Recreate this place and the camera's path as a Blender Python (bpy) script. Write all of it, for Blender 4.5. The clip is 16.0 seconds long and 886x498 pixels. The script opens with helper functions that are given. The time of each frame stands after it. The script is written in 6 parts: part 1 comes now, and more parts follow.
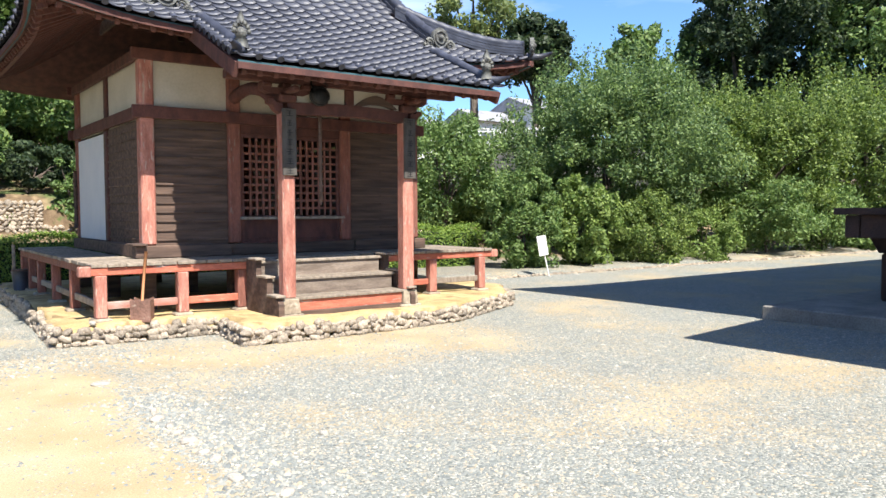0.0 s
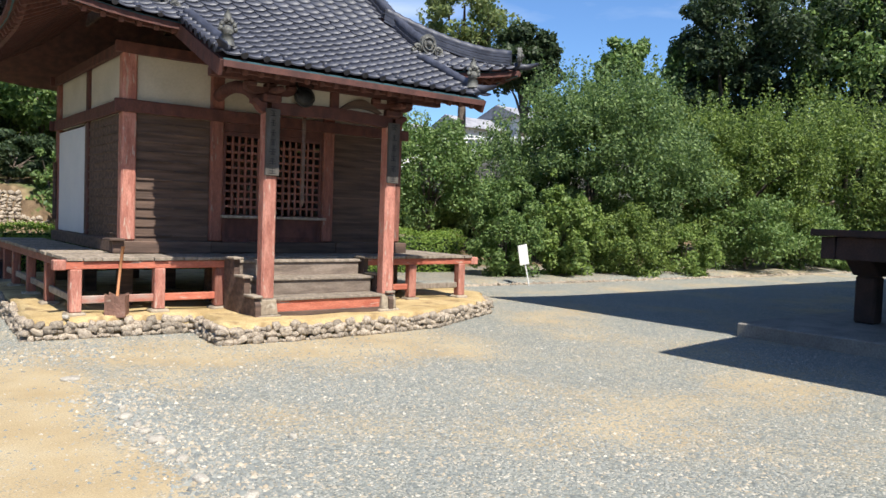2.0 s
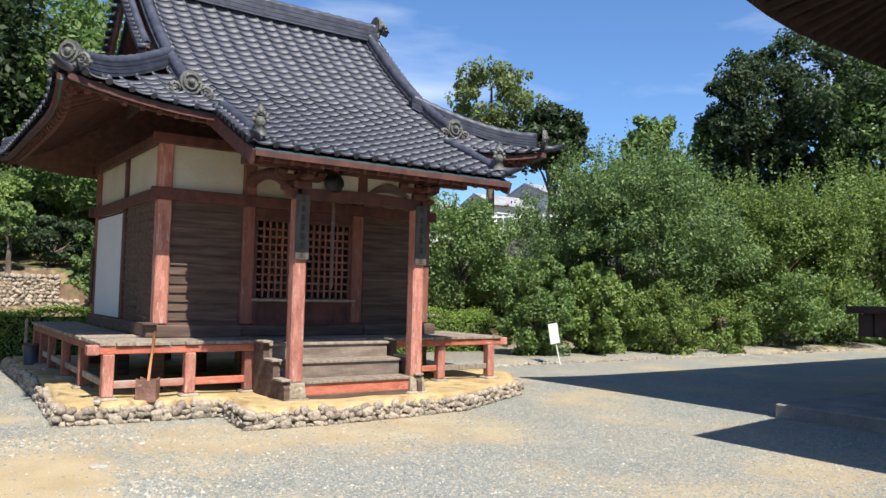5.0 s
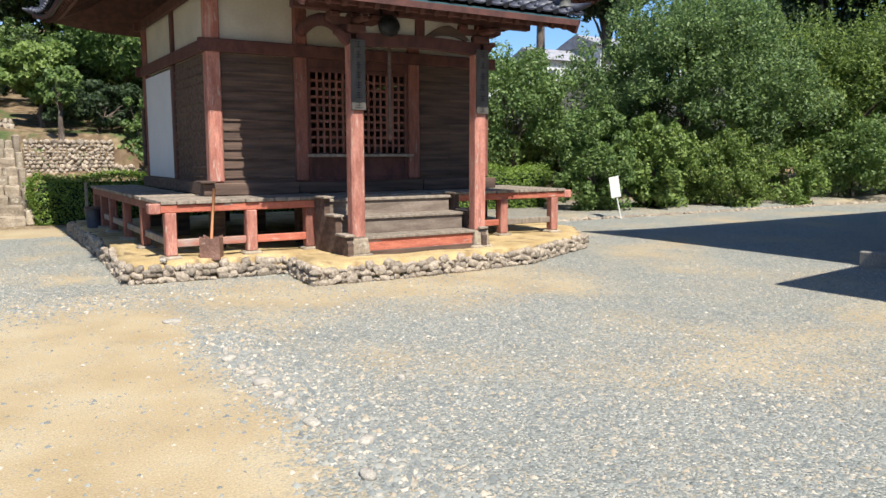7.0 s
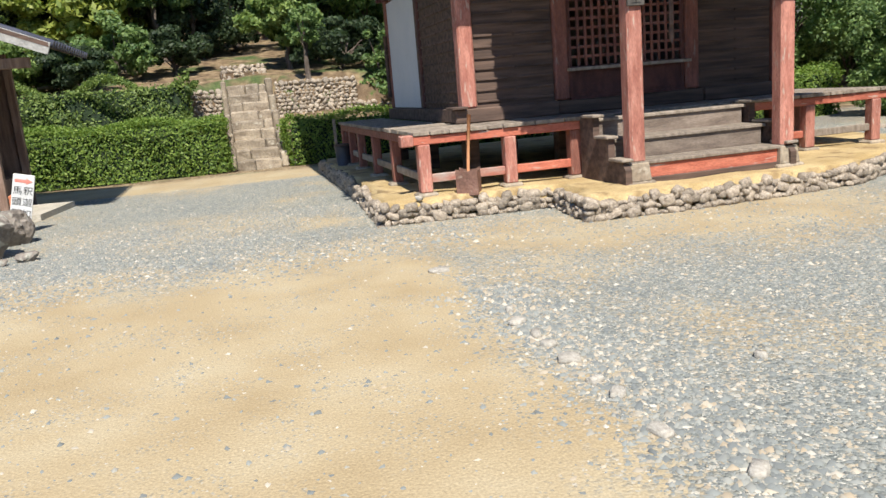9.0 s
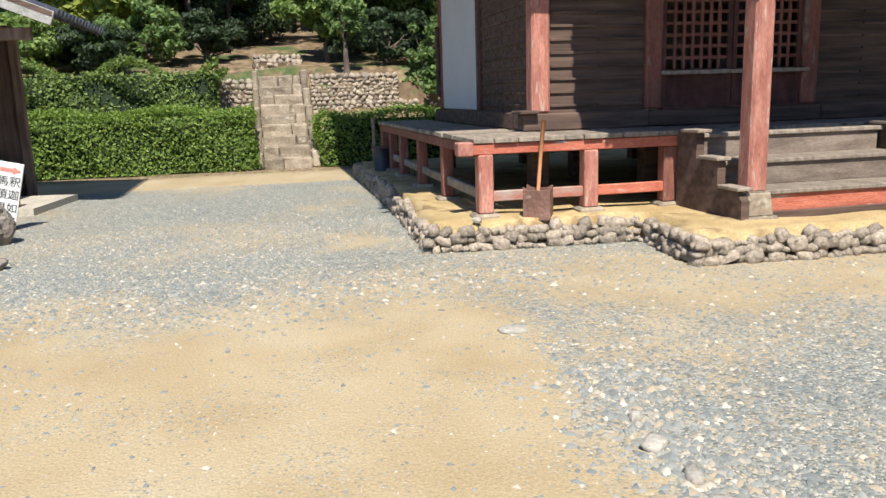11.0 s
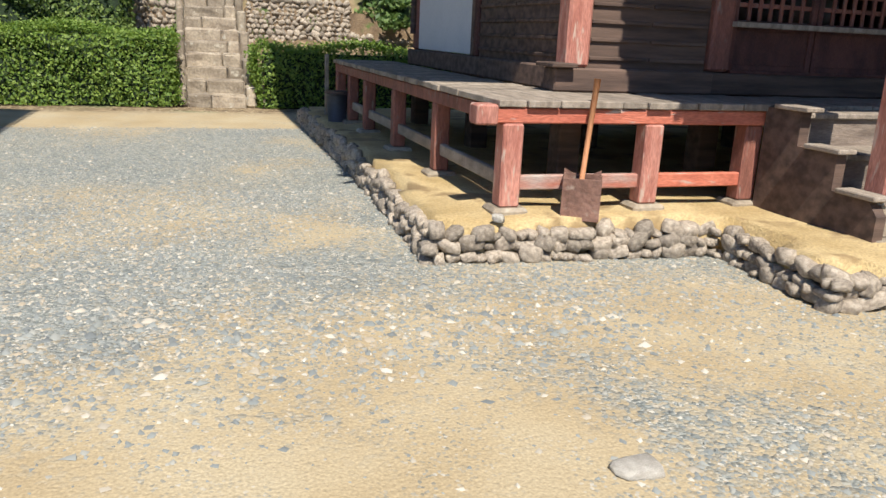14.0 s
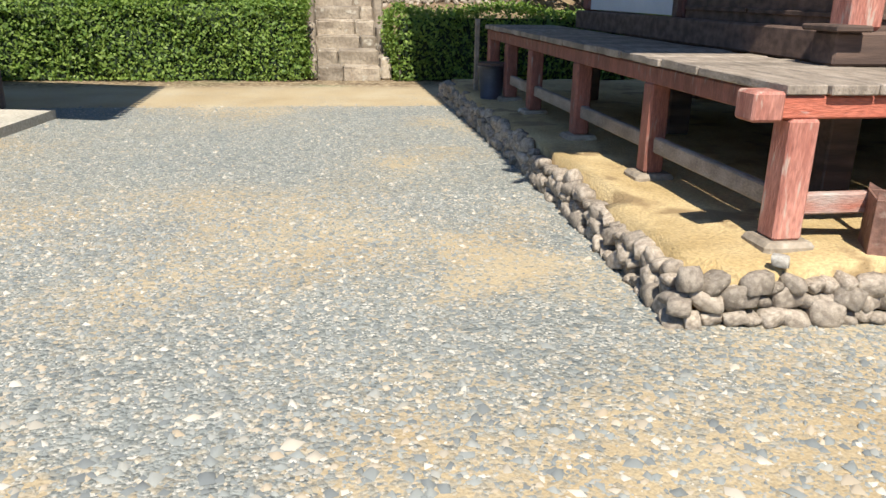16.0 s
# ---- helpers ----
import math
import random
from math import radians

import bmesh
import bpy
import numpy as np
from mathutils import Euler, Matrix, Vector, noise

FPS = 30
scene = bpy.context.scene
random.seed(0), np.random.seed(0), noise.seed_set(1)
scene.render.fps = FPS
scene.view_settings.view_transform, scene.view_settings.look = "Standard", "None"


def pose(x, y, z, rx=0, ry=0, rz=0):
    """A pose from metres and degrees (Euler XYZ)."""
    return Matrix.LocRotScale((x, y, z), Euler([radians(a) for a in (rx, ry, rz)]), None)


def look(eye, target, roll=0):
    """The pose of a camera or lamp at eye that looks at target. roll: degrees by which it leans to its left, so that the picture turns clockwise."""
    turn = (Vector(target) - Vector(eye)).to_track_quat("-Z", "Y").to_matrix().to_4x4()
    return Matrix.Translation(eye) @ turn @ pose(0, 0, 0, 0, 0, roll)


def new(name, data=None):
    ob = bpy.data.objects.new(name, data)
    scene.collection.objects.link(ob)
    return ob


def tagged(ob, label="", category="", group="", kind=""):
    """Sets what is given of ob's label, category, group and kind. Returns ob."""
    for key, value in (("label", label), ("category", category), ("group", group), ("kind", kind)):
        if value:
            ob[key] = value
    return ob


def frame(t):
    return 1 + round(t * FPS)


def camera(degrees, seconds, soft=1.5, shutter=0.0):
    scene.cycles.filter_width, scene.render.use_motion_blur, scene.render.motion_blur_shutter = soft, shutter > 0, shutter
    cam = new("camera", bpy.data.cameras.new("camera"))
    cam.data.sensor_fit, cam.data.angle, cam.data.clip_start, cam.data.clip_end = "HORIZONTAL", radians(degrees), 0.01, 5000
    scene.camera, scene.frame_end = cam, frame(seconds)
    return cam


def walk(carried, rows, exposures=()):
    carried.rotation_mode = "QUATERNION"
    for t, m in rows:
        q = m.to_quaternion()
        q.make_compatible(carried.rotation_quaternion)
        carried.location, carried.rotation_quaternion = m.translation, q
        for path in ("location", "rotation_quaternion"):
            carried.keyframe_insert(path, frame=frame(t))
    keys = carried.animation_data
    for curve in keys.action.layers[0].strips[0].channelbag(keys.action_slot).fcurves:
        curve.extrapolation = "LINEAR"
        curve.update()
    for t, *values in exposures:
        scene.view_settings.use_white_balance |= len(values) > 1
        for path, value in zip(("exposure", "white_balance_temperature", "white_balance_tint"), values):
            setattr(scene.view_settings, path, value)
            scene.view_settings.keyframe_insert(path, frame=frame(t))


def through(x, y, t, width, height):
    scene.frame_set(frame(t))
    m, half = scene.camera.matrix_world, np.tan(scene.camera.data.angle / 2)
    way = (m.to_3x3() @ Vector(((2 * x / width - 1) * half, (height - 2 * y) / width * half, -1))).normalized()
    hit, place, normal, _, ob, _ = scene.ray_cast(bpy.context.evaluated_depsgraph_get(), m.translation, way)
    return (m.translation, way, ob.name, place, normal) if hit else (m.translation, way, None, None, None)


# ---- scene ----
cam = camera(59.9, 16.0)
PATH = [
    (0, (-2.176, -10.014, 1.582), (-0.984, -8.411, 1.482), -0.2),
    (0.5, (-2.161, -10.005, 1.602), (-1.072, -8.334, 1.459), 1.4),
    (1, (-2.157, -10.012, 1.585), (-1.043, -8.357, 1.448), 2.5),
    (1.5, (-2.15, -10.021, 1.591), (-0.993, -8.395, 1.47), 2.4),
    (2, (-2.144, -10.045, 1.6), (-0.917, -8.468, 1.514), 2.0),
    (2.5, (-2.156, -10.036, 1.606), (-0.913, -8.471, 1.534), 1.9),
    (3, (-2.147, -10.049, 1.606), (-0.896, -8.49, 1.535), 1.6),
    (3.3, (-2.17, -10.074, 1.627), (-0.86, -8.563, 1.607), 2.8),
    (3.5, (-2.143, -10.103, 1.636), (-0.776, -8.644, 1.654), 2.6),
    (4, (-2.156, -10.103, 1.661), (-0.892, -8.556, 1.76), 1.9),
    (4.2, (-2.153, -10.103, 1.671), (-0.953, -8.508, 1.797), 2.1),
    (6.3, (-2.115, -9.95, 1.569), (-1.001, -8.289, 1.575), 1.1),
    (6.5, (-2.149, -9.894, 1.532), (-1.027, -8.243, 1.406), -0.3),
    (7, (-2.082, -9.609, 1.504), (-1.027, -7.928, 1.258), -0.1),
    (7.5, (-2.008, -9.327, 1.526), (-1.353, -7.449, 1.319), -3.9),
    (8, (-2.022, -8.968, 1.503), (-1.258, -7.144, 1.203), -2.6),
    (8.5, (-1.966, -8.646, 1.448), (-1.323, -6.776, 1.144), -5.5),
    (9, (-1.973, -8.199, 1.394), (-1.476, -6.306, 0.984), -4.8),
    (9.5, (-1.954, -7.801, 1.378), (-1.408, -5.942, 0.883), -5.0),
    (9.6, (-1.96, -7.77, 1.364), (-1.589, -5.856, 0.919), -6.1),
    (10, (-1.881, -7.411, 1.38), (-1.606, -5.48, 0.935), -4.9),
    (10.2, (-1.87, -7.232, 1.363), (-1.573, -5.29, 0.991), -3.2),
    (12.3, (-1.793, -5.61, 1.327), (-1.244, -3.745, 0.854), -3.4),
    (12.5, (-1.816, -5.48, 1.332), (-1.411, -3.578, 0.864), -2.0),
    (12.9, (-1.836, -5.226, 1.315), (-1.29, -3.363, 0.837), 2.1),
    (13, (-1.871, -5.168, 1.313), (-1.34, -3.3, 0.835), 1.9),
    (13.5, (-1.856, -4.806, 1.294), (-1.31, -2.968, 0.726), -0.5),
    (14, (-1.839, -4.409, 1.306), (-1.226, -2.582, 0.769), 2.6),
    (14.5, (-1.886, -4.051, 1.301), (-1.29, -2.231, 0.724), 3.0),
    (15, (-1.865, -3.639, 1.301), (-1.443, -1.762, 0.754), 0.8),
    (15.5, (-1.926, -3.258, 1.281), (-1.613, -1.367, 0.712), 3.0),
    (16, (-1.956, -2.928, 1.276), (-1.635, -1.059, 0.641), 1.0),
]
walk(cam, [(t, look(eye, target, roll)) for t, eye, target, roll in PATH],
     exposures=[(0.0, 1.30), (0.5, 0.88), (1.0, 0.77), (1.5, 0.84), (3.5, 0.82), (4.2, 0.87), (6.5, 0.87), (7.0, 0.82), (7.5, 0.92), (9.0, 0.74), (9.5, 0.70), (10.0, 0.74), (12.5, 0.76), (13.5, 0.70), (14.0, 0.70), (14.5, 0.80), (16.0, 0.83)])

# ---- world and sun ----
SUN_FROM = Vector((-0.07, -0.72, 1.0)).normalized()
world = bpy.data.worlds.new("world")
scene.world = world
world.use_nodes = True
wn = world.node_tree
sky = wn.nodes.new("ShaderNodeTexSky")
sky.sky_type = "NISHITA"
sky.sun_disc = False
sky.sun_elevation = math.asin(SUN_FROM.z)
sky.sun_rotation = math.atan2(SUN_FROM.x, SUN_FROM.y)
sky.ozone_density, sky.dust_density, sky.air_density = 3.0, 0.3, 1.0
tint = wn.nodes.new("ShaderNodeMix")
tint.data_type, tint.blend_type = "RGBA", "MULTIPLY"
tint.inputs[0].default_value = 1.0
tint.inputs[7].default_value = (0.76, 0.98, 1.25, 1)
wn.links.new(sky.outputs[0], tint.inputs[6])
# thin streaks of cloud
wtc, wmp, wno, wra, wmx = (wn.nodes.new("ShaderNode" + k) for k in ("TexCoord", "Mapping", "TexNoise", "ValToRGB", "Mix"))
wmp.inputs["Scale"].default_value = (1.2, 1.2, 5.0)
wno.inputs["Scale"].default_value, wno.inputs["Detail"].default_value = 2.2, 7
wra.color_ramp.elements[0].position, wra.color_ramp.elements[1].position = 0.50, 0.80
wra.color_ramp.elements[1].color = (0.55, 0.55, 0.55, 1)
wmx.data_type = "RGBA"
wmx.inputs[7].default_value = (9.0, 9.5, 10.0, 1)
wn.links.new(wtc.outputs["Generated"], wmp.inputs["Vector"])
wn.links.new(wmp.outputs[0], wno.inputs["Vector"])
wn.links.new(wno.outputs["Fac"], wra.inputs[0])
wn.links.new(wra.outputs[0], wmx.inputs[0])
wn.links.new(tint.outputs[2], wmx.inputs[6])
wn.links.new(wmx.outputs[2], wn.nodes["Background"].inputs[0])
wn.nodes["Background"].inputs[1].default_value = 0.078
sun = new("sun", bpy.data.lights.new("sun", "SUN"))
sun.data.energy = 5.0
sun.data.angle = radians(0.5)
sun.data.color = (1.0, 0.95, 0.86)
sun.matrix_world = look(SUN_FROM * 60, (0, 0, 0))


# ---- materials ----
def material(name, a, b, scale=8.0, rough=0.8, bump=0.3, fine=60.0, stretch=(1, 1, 1), metal=0.0, spots=None, vary=0.0, coord="Object", grain=0.55):
    """Two colours mixed by a coarse noise, darker and lighter grain by a fine one, and a relief from both."""
    m = bpy.data.materials.new(name)
    m.use_nodes = True
    n, l = m.node_tree.nodes, m.node_tree.links
    bsdf = n["Principled BSDF"]
    tc, mp = n.new("ShaderNodeTexCoord"), n.new("ShaderNodeMapping")
    mp.inputs["Scale"].default_value = stretch
    l.new(tc.outputs[coord], mp.inputs["Vector"])
    n1, n2 = n.new("ShaderNodeTexNoise"), n.new("ShaderNodeTexNoise")
    n1.inputs["Scale"].default_value, n1.inputs["Detail"].default_value = scale, 5
    n2.inputs["Scale"].default_value, n2.inputs["Detail"].default_value = fine, 4
    l.new(mp.outputs[0], n1.inputs["Vector"])
    l.new(mp.outputs[0], n2.inputs["Vector"])
    ramp = n.new("ShaderNodeValToRGB")
    ramp.color_ramp.elements[0].position, ramp.color_ramp.elements[1].position = 0.36, 0.64
    ramp.color_ramp.elements[0].color, ramp.color_ramp.elements[1].color = (*a, 1), (*b, 1)
    l.new(n1.outputs["Fac"], ramp.inputs[0])
    mul = n.new("ShaderNodeMix")
    mul.data_type, mul.blend_type = "RGBA", "OVERLAY"
    mul.inputs[0].default_value = grain
    l.new(ramp.outputs[0], mul.inputs[6])
    l.new(n2.outputs["Fac"], mul.inputs[7])
    out = mul.outputs[2]
    if vary:
        info, hsv, mr = n.new("ShaderNodeObjectInfo"), n.new("ShaderNodeHueSaturation"), n.new("ShaderNodeMapRange")
        mr.inputs[3].default_value, mr.inputs[4].default_value = 1 - vary, 1 + vary
        l.new(info.outputs["Random"], mr.inputs[0])
        l.new(mr.outputs[0], hsv.inputs["Value"])
        l.new(out, hsv.inputs["Color"])
        out = hsv.outputs[0]
    if spots:
        n3, r3, mx = n.new("ShaderNodeTexNoise"), n.new("ShaderNodeValToRGB"), n.new("ShaderNodeMix")
        n3.inputs["Scale"].default_value, n3.inputs["Detail"].default_value = spots[1], 6
        r3.color_ramp.elements[0].position, r3.color_ramp.elements[1].position = spots[2], spots[2] + 0.08
        mx.data_type = "RGBA"
        l.new(mp.outputs[0], n3.inputs["Vector"])
        l.new(n3.outputs["Fac"], r3.inputs[0])
        l.new(r3.outputs[0], mx.inputs[0])
        l.new(out, mx.inputs[6])
        mx.inputs[7].default_value = (*spots[0], 1)
        out = mx.outputs[2]
    l.new(out, bsdf.inputs["Base Color"])
    bsdf.inputs["Roughness"].default_value, bsdf.inputs["Metallic"].default_value = rough, metal
    bp = n.new("ShaderNodeBump")
    bp.inputs["Strength"].default_value, bp.inputs["Distance"].default_value = bump, 0.02
    l.new(n2.outputs["Fac"], bp.inputs["Height"])
    l.new(bp.outputs[0], bsdf.inputs["Normal"])
    return m


def leaf_material(name, a, b, gloss=0.55, through=0.35):
    """A leaf: its colour varies leaf by leaf, and some light comes through it."""
    m = bpy.data.materials.new(name)
    m.use_nodes = True
    n, l = m.node_tree.nodes, m.node_tree.links
    bsdf, out = n["Principled BSDF"], n["Material Output"]
    geo, ramp = n.new("ShaderNodeNewGeometry"), n.new("ShaderNodeValToRGB")
    ramp.color_ramp.elements[0].color, ramp.color_ramp.elements[1].color = (*a, 1), (*b, 1)
    l.new(geo.outputs["Random Per Island"], ramp.inputs[0])
    l.new(ramp.outputs[0], bsdf.inputs["Base Color"])
    bsdf.inputs["Roughness"].default_value = gloss
    bsdf.inputs["Specular IOR Level"].default_value = 0.3
    tr, mix, bright = n.new("ShaderNodeBsdfTranslucent"), n.new("ShaderNodeMixShader"), n.new("ShaderNodeHueSaturation")
    bright.inputs["Value"].default_value, bright.inputs["Saturation"].default_value = 1.5, 1.1
    l.new(ramp.outputs[0], bright.inputs["Color"])
    l.new(bright.outputs[0], tr.inputs["Color"])
    mix.inputs[0].default_value = through
    l.new(bsdf.outputs[0], mix.inputs[1])
    l.new(tr.outputs[0], mix.inputs[2])
    l.new(mix.outputs[0], out.inputs[0])
    return m


M_RED = material("red_oxide_paint", (0.29, 0.105, 0.075), (0.44, 0.195, 0.145), 5, 0.75, 0.35, 40, (3, 3, 0.6), spots=((0.42, 0.30, 0.24), 9, 0.60), vary=0.12)
M_REDH = material("red_oxide_beam", (0.33, 0.085, 0.05), (0.44, 0.14, 0.085), 5, 0.75, 0.35, 40, (0.6, 3, 3), spots=((0.40, 0.30, 0.25), 7, 0.62), vary=0.12)
# darker copy of the red paint: shade in its colour, plus worn spots
M_MIDRED = material("worn_shaded_red_timber", (0.15, 0.055, 0.038), (0.24, 0.09, 0.062), 5, 0.78, 0.35, 40, (3, 3, 0.6), spots=((0.22, 0.16, 0.13), 9, 0.62), vary=0.12)
# aged red timber, darkened further in colour for the shade under the eaves
M_DARKRED = material("aged_shaded_red_timber", (0.058, 0.021, 0.017), (0.105, 0.038, 0.029), 4, 0.8, 0.35, 40, (2, 2, 1), vary=0.15)
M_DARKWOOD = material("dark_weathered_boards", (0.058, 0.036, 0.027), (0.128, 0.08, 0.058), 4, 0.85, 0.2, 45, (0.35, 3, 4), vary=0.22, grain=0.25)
M_GREYWOOD = material("grey_weathered_planks", (0.17, 0.137, 0.105), (0.29, 0.24, 0.19), 5, 0.85, 0.4, 50, (4, 1, 2), vary=0.18)
M_FADED = material("faded_red_rail", (0.34, 0.12, 0.08), (0.34, 0.29, 0.25), 3.2, 0.8, 0.3, 40, (0.8, 3, 3))
M_PLASTER = material("cream_lime_plaster", (0.43, 0.39, 0.31), (0.5, 0.46, 0.375), 2, 0.9, 0.04, 30, grain=0.15)
M_WHITE = material("white_board", (0.55, 0.56, 0.57), (0.6, 0.6, 0.6), 2, 0.7, 0.05, 50, grain=0.15)
M_TILE = material("grey_glazed_roof_tile", (0.024, 0.026, 0.038), (0.048, 0.052, 0.072), 6, 0.5, 0.12, 60, vary=0.14)
M_TEAL = material("teal_paint", (0.014, 0.055, 0.068), (0.022, 0.08, 0.095), 6, 0.7, 0.2)
M_STONE = material("field_stone", (0.20, 0.16, 0.12), (0.37, 0.31, 0.24), 7, 0.85, 0.5, 50, spots=((0.38, 0.32, 0.24), 10, 0.64), vary=0.30)
M_STEP = material("hewn_step_stone", (0.19, 0.15, 0.108), (0.32, 0.265, 0.195), 3, 0.9, 0.6, 25, spots=((0.38, 0.34, 0.27), 8, 0.62), vary=0.22)
M_SAND = material("yellow_sandy_soil", (0.34, 0.24, 0.105), (0.46, 0.345, 0.175), 2.5, 0.95, 0.7, 60, spots=((0.25, 0.17, 0.08), 3, 0.56))
M_HILL = material("leaf_litter_soil", (0.13, 0.085, 0.05), (0.25, 0.175, 0.105), 3, 0.95, 0.7, 30, spots=((0.10, 0.14, 0.04), 2.2, 0.58))
M_BARK = material("bark", (0.07, 0.052, 0.04), (0.15, 0.12, 0.095), 6, 0.95, 0.8, 30, (2, 2, 0.5))


# ---- builders ----
def mesh_of(bm, name):
    me = bpy.data.meshes.new(name)
    bm.to_mesh(me)
    bm.free()
    return me


def part(name, bm, mat, parent=None, label=""):
    ob = new(name, mesh_of(bm, name))
    ob.data.materials.append(mat)
    if parent:
        ob.parent = parent
    return tagged(ob, label)


def thing(name, label, category, group="", x=0, y=0, z=0, rz=0):
    ob = new(name)
    ob.empty_display_size = 0.1
    ob.matrix_world = pose(x, y, z, 0, 0, rz)
    return tagged(ob, label, category, group)


def box(x0, x1, y0, y1, z0, z1, bevel=0.008, bm=None):
    """A box with worn edges."""
    own = bmesh.new()
    bmesh.ops.create_cube(own, size=1)
    bmesh.ops.scale(own, vec=(abs(x1 - x0), abs(y1 - y0), abs(z1 - z0)), verts=own.verts)
    bmesh.ops.translate(own, vec=((x0 + x1) / 2, (y0 + y1) / 2, (z0 + z1) / 2), verts=own.verts)
    if bevel:
        bmesh.ops.bevel(own, geom=own.edges[:], offset=bevel, segments=1, affect="EDGES")
    if bm is None:
        return own
    me = mesh_of(own, "t")
    bm.from_mesh(me)
    bpy.data.meshes.remove(me)
    return bm


def beam(p, q, w, h, bevel=0.006, bm=None):
    """A timber of section w x h from p to q, its sides upright."""
    p, q = Vector(p), Vector(q)
    d = q - p
    own = box(-w / 2, w / 2, 0, d.length, -h / 2, h / 2, bevel)
    side = d.cross(Vector((0, 0, 1)))
    side = side.normalized() if side.length > 1e-5 else Vector((1, 0, 0))
    up = side.cross(d.normalized())
    m = Matrix((side, d.normalized(), up)).transposed().to_4x4()
    bmesh.ops.transform(own, matrix=Matrix.Translation(p) @ m, verts=own.verts)
    if bm is None:
        return own
    me = mesh_of(own, "t")
    bm.from_mesh(me)
    bpy.data.meshes.remove(me)
    return bm


def tube(points, radii, sides=10, bm=None, smooth=True):
    """A closed tube through the points, with a radius at each."""
    bm = bm or bmesh.new()
    pts = [Vector(p) for p in points]
    rings = []
    for i, p in enumerate(pts):
        d = (pts[min(i + 1, len(pts) - 1)] - pts[max(i - 1, 0)]).normalized()
        a = d.cross(Vector((0, 0, 1)) if abs(d.z) < 0.9 else Vector((1, 0, 0))).normalized()
        b = a.cross(d)
        rings.append([bm.verts.new(p + radii[i] * (math.cos(k * math.tau / sides) * a + math.sin(k * math.tau / sides) * b)) for k in range(sides)])
    for r, s in zip(rings, rings[1:]):
        for k in range(sides):
            f = bm.faces.new((r[k], r[(k + 1) % sides], s[(k + 1) % sides], s[k]))
            f.smooth = smooth
    bm.faces.new(rings[0])
    bm.faces.new(rings[-1][::-1])
    return bm


def slab(outline, y0, y1, bevel=0.004, axis="y", bm=None):
    """A board cut to an outline in x, z (or y, z with axis x), from y0 to y1."""
    own = bmesh.new()
    place = (lambda u, w, v: (u, v, w)) if axis == "y" else (lambda u, w, v: (v, u, w))
    a = [own.verts.new(place(u, w, y0)) for u, w in outline]
    b = [own.verts.new(place(u, w, y1)) for u, w in outline]
    own.faces.new(a)
    own.faces.new(b[::-1])
    for i in range(len(a)):
        j = (i + 1) % len(a)
        own.faces.new((a[j], a[i], b[i], b[j]))
    bmesh.ops.recalc_face_normals(own, faces=own.faces)
    if bm is None:
        return own
    me = mesh_of(own, "t")
    bm.from_mesh(me)
    bpy.data.meshes.remove(me)
    return bm


def stone_mesh(seed, detail=2, rough=0.45):
    """A worn stone about one unit across."""
    bm = bmesh.new()
    bmesh.ops.create_icosphere(bm, subdivisions=detail, radius=0.5)
    for v in bm.verts:
        k = 1 + rough * noise.noise(v.co * 2.2 + Vector((seed * 7.3, seed, 0)))
        c = v.co * k
        # flattened faces, as broken stones have
        for a in range(3):
            c[a] = max(-0.31 - 0.07 * math.sin(seed + a), min(0.31 + 0.07 * math.cos(seed * 2 + a), c[a]))
        for cut in range(5):
            d = Vector((math.sin(seed * 3 + cut * 2), math.cos(seed * 5 + cut), math.sin(seed + cut * 4))).normalized()
            over = c.dot(d) - 0.34
            if over > 0:
                c -= d * over
        v.co = c
    for f in bm.faces:
        f.smooth = True
    return mesh_of(bm, "stone")


def quads(name, verts, mat, parent=None):
    """One mesh of separate quads; verts has four rows for each."""
    me = bpy.data.meshes.new(name)
    n = len(verts) // 4
    me.vertices.add(len(verts))
    me.vertices.foreach_set("co", np.asarray(verts, np.float32).ravel())
    me.loops.add(n * 4)
    me.loops.foreach_set("vertex_index", np.arange(n * 4, dtype=np.int32))
    me.polygons.add(n)
    me.polygons.foreach_set("loop_start", np.arange(0, n * 4, 4, dtype=np.int32))
    me.update()
    me.validate()
    me.materials.append(mat)
    ob = new(name, me)
    if parent:
        ob.parent = parent
    return ob


def leaf_quads(points, outward, size, rng, droop=0.3):
    """A pointed leaf at each point, turned mostly outward."""
    n = len(points)
    nrm = outward * 0.6 + rng.normal(size=(n, 3)) * 0.6 + [0, 0, 0.35]
    nrm /= np.linalg.norm(nrm, axis=1, keepdims=True) + 1e-9
    t = rng.normal(size=(n, 3)) + [0, 0, -droop]
    t -= (t * nrm).sum(1, keepdims=True) * nrm
    t /= np.linalg.norm(t, axis=1, keepdims=True) + 1e-9
    b = np.cross(nrm, t)
    s = size * rng.uniform(0.6, 1.35, (n, 1))
    v = np.empty((n, 4, 3))
    v[:, 0] = points - t * s * 0.5
    v[:, 1] = points + b * s * 0.27
    v[:, 2] = points + t * s * 0.5 + nrm * s * 0.06
    v[:, 3] = points - b * s * 0.27
    return v.reshape(-1, 3)


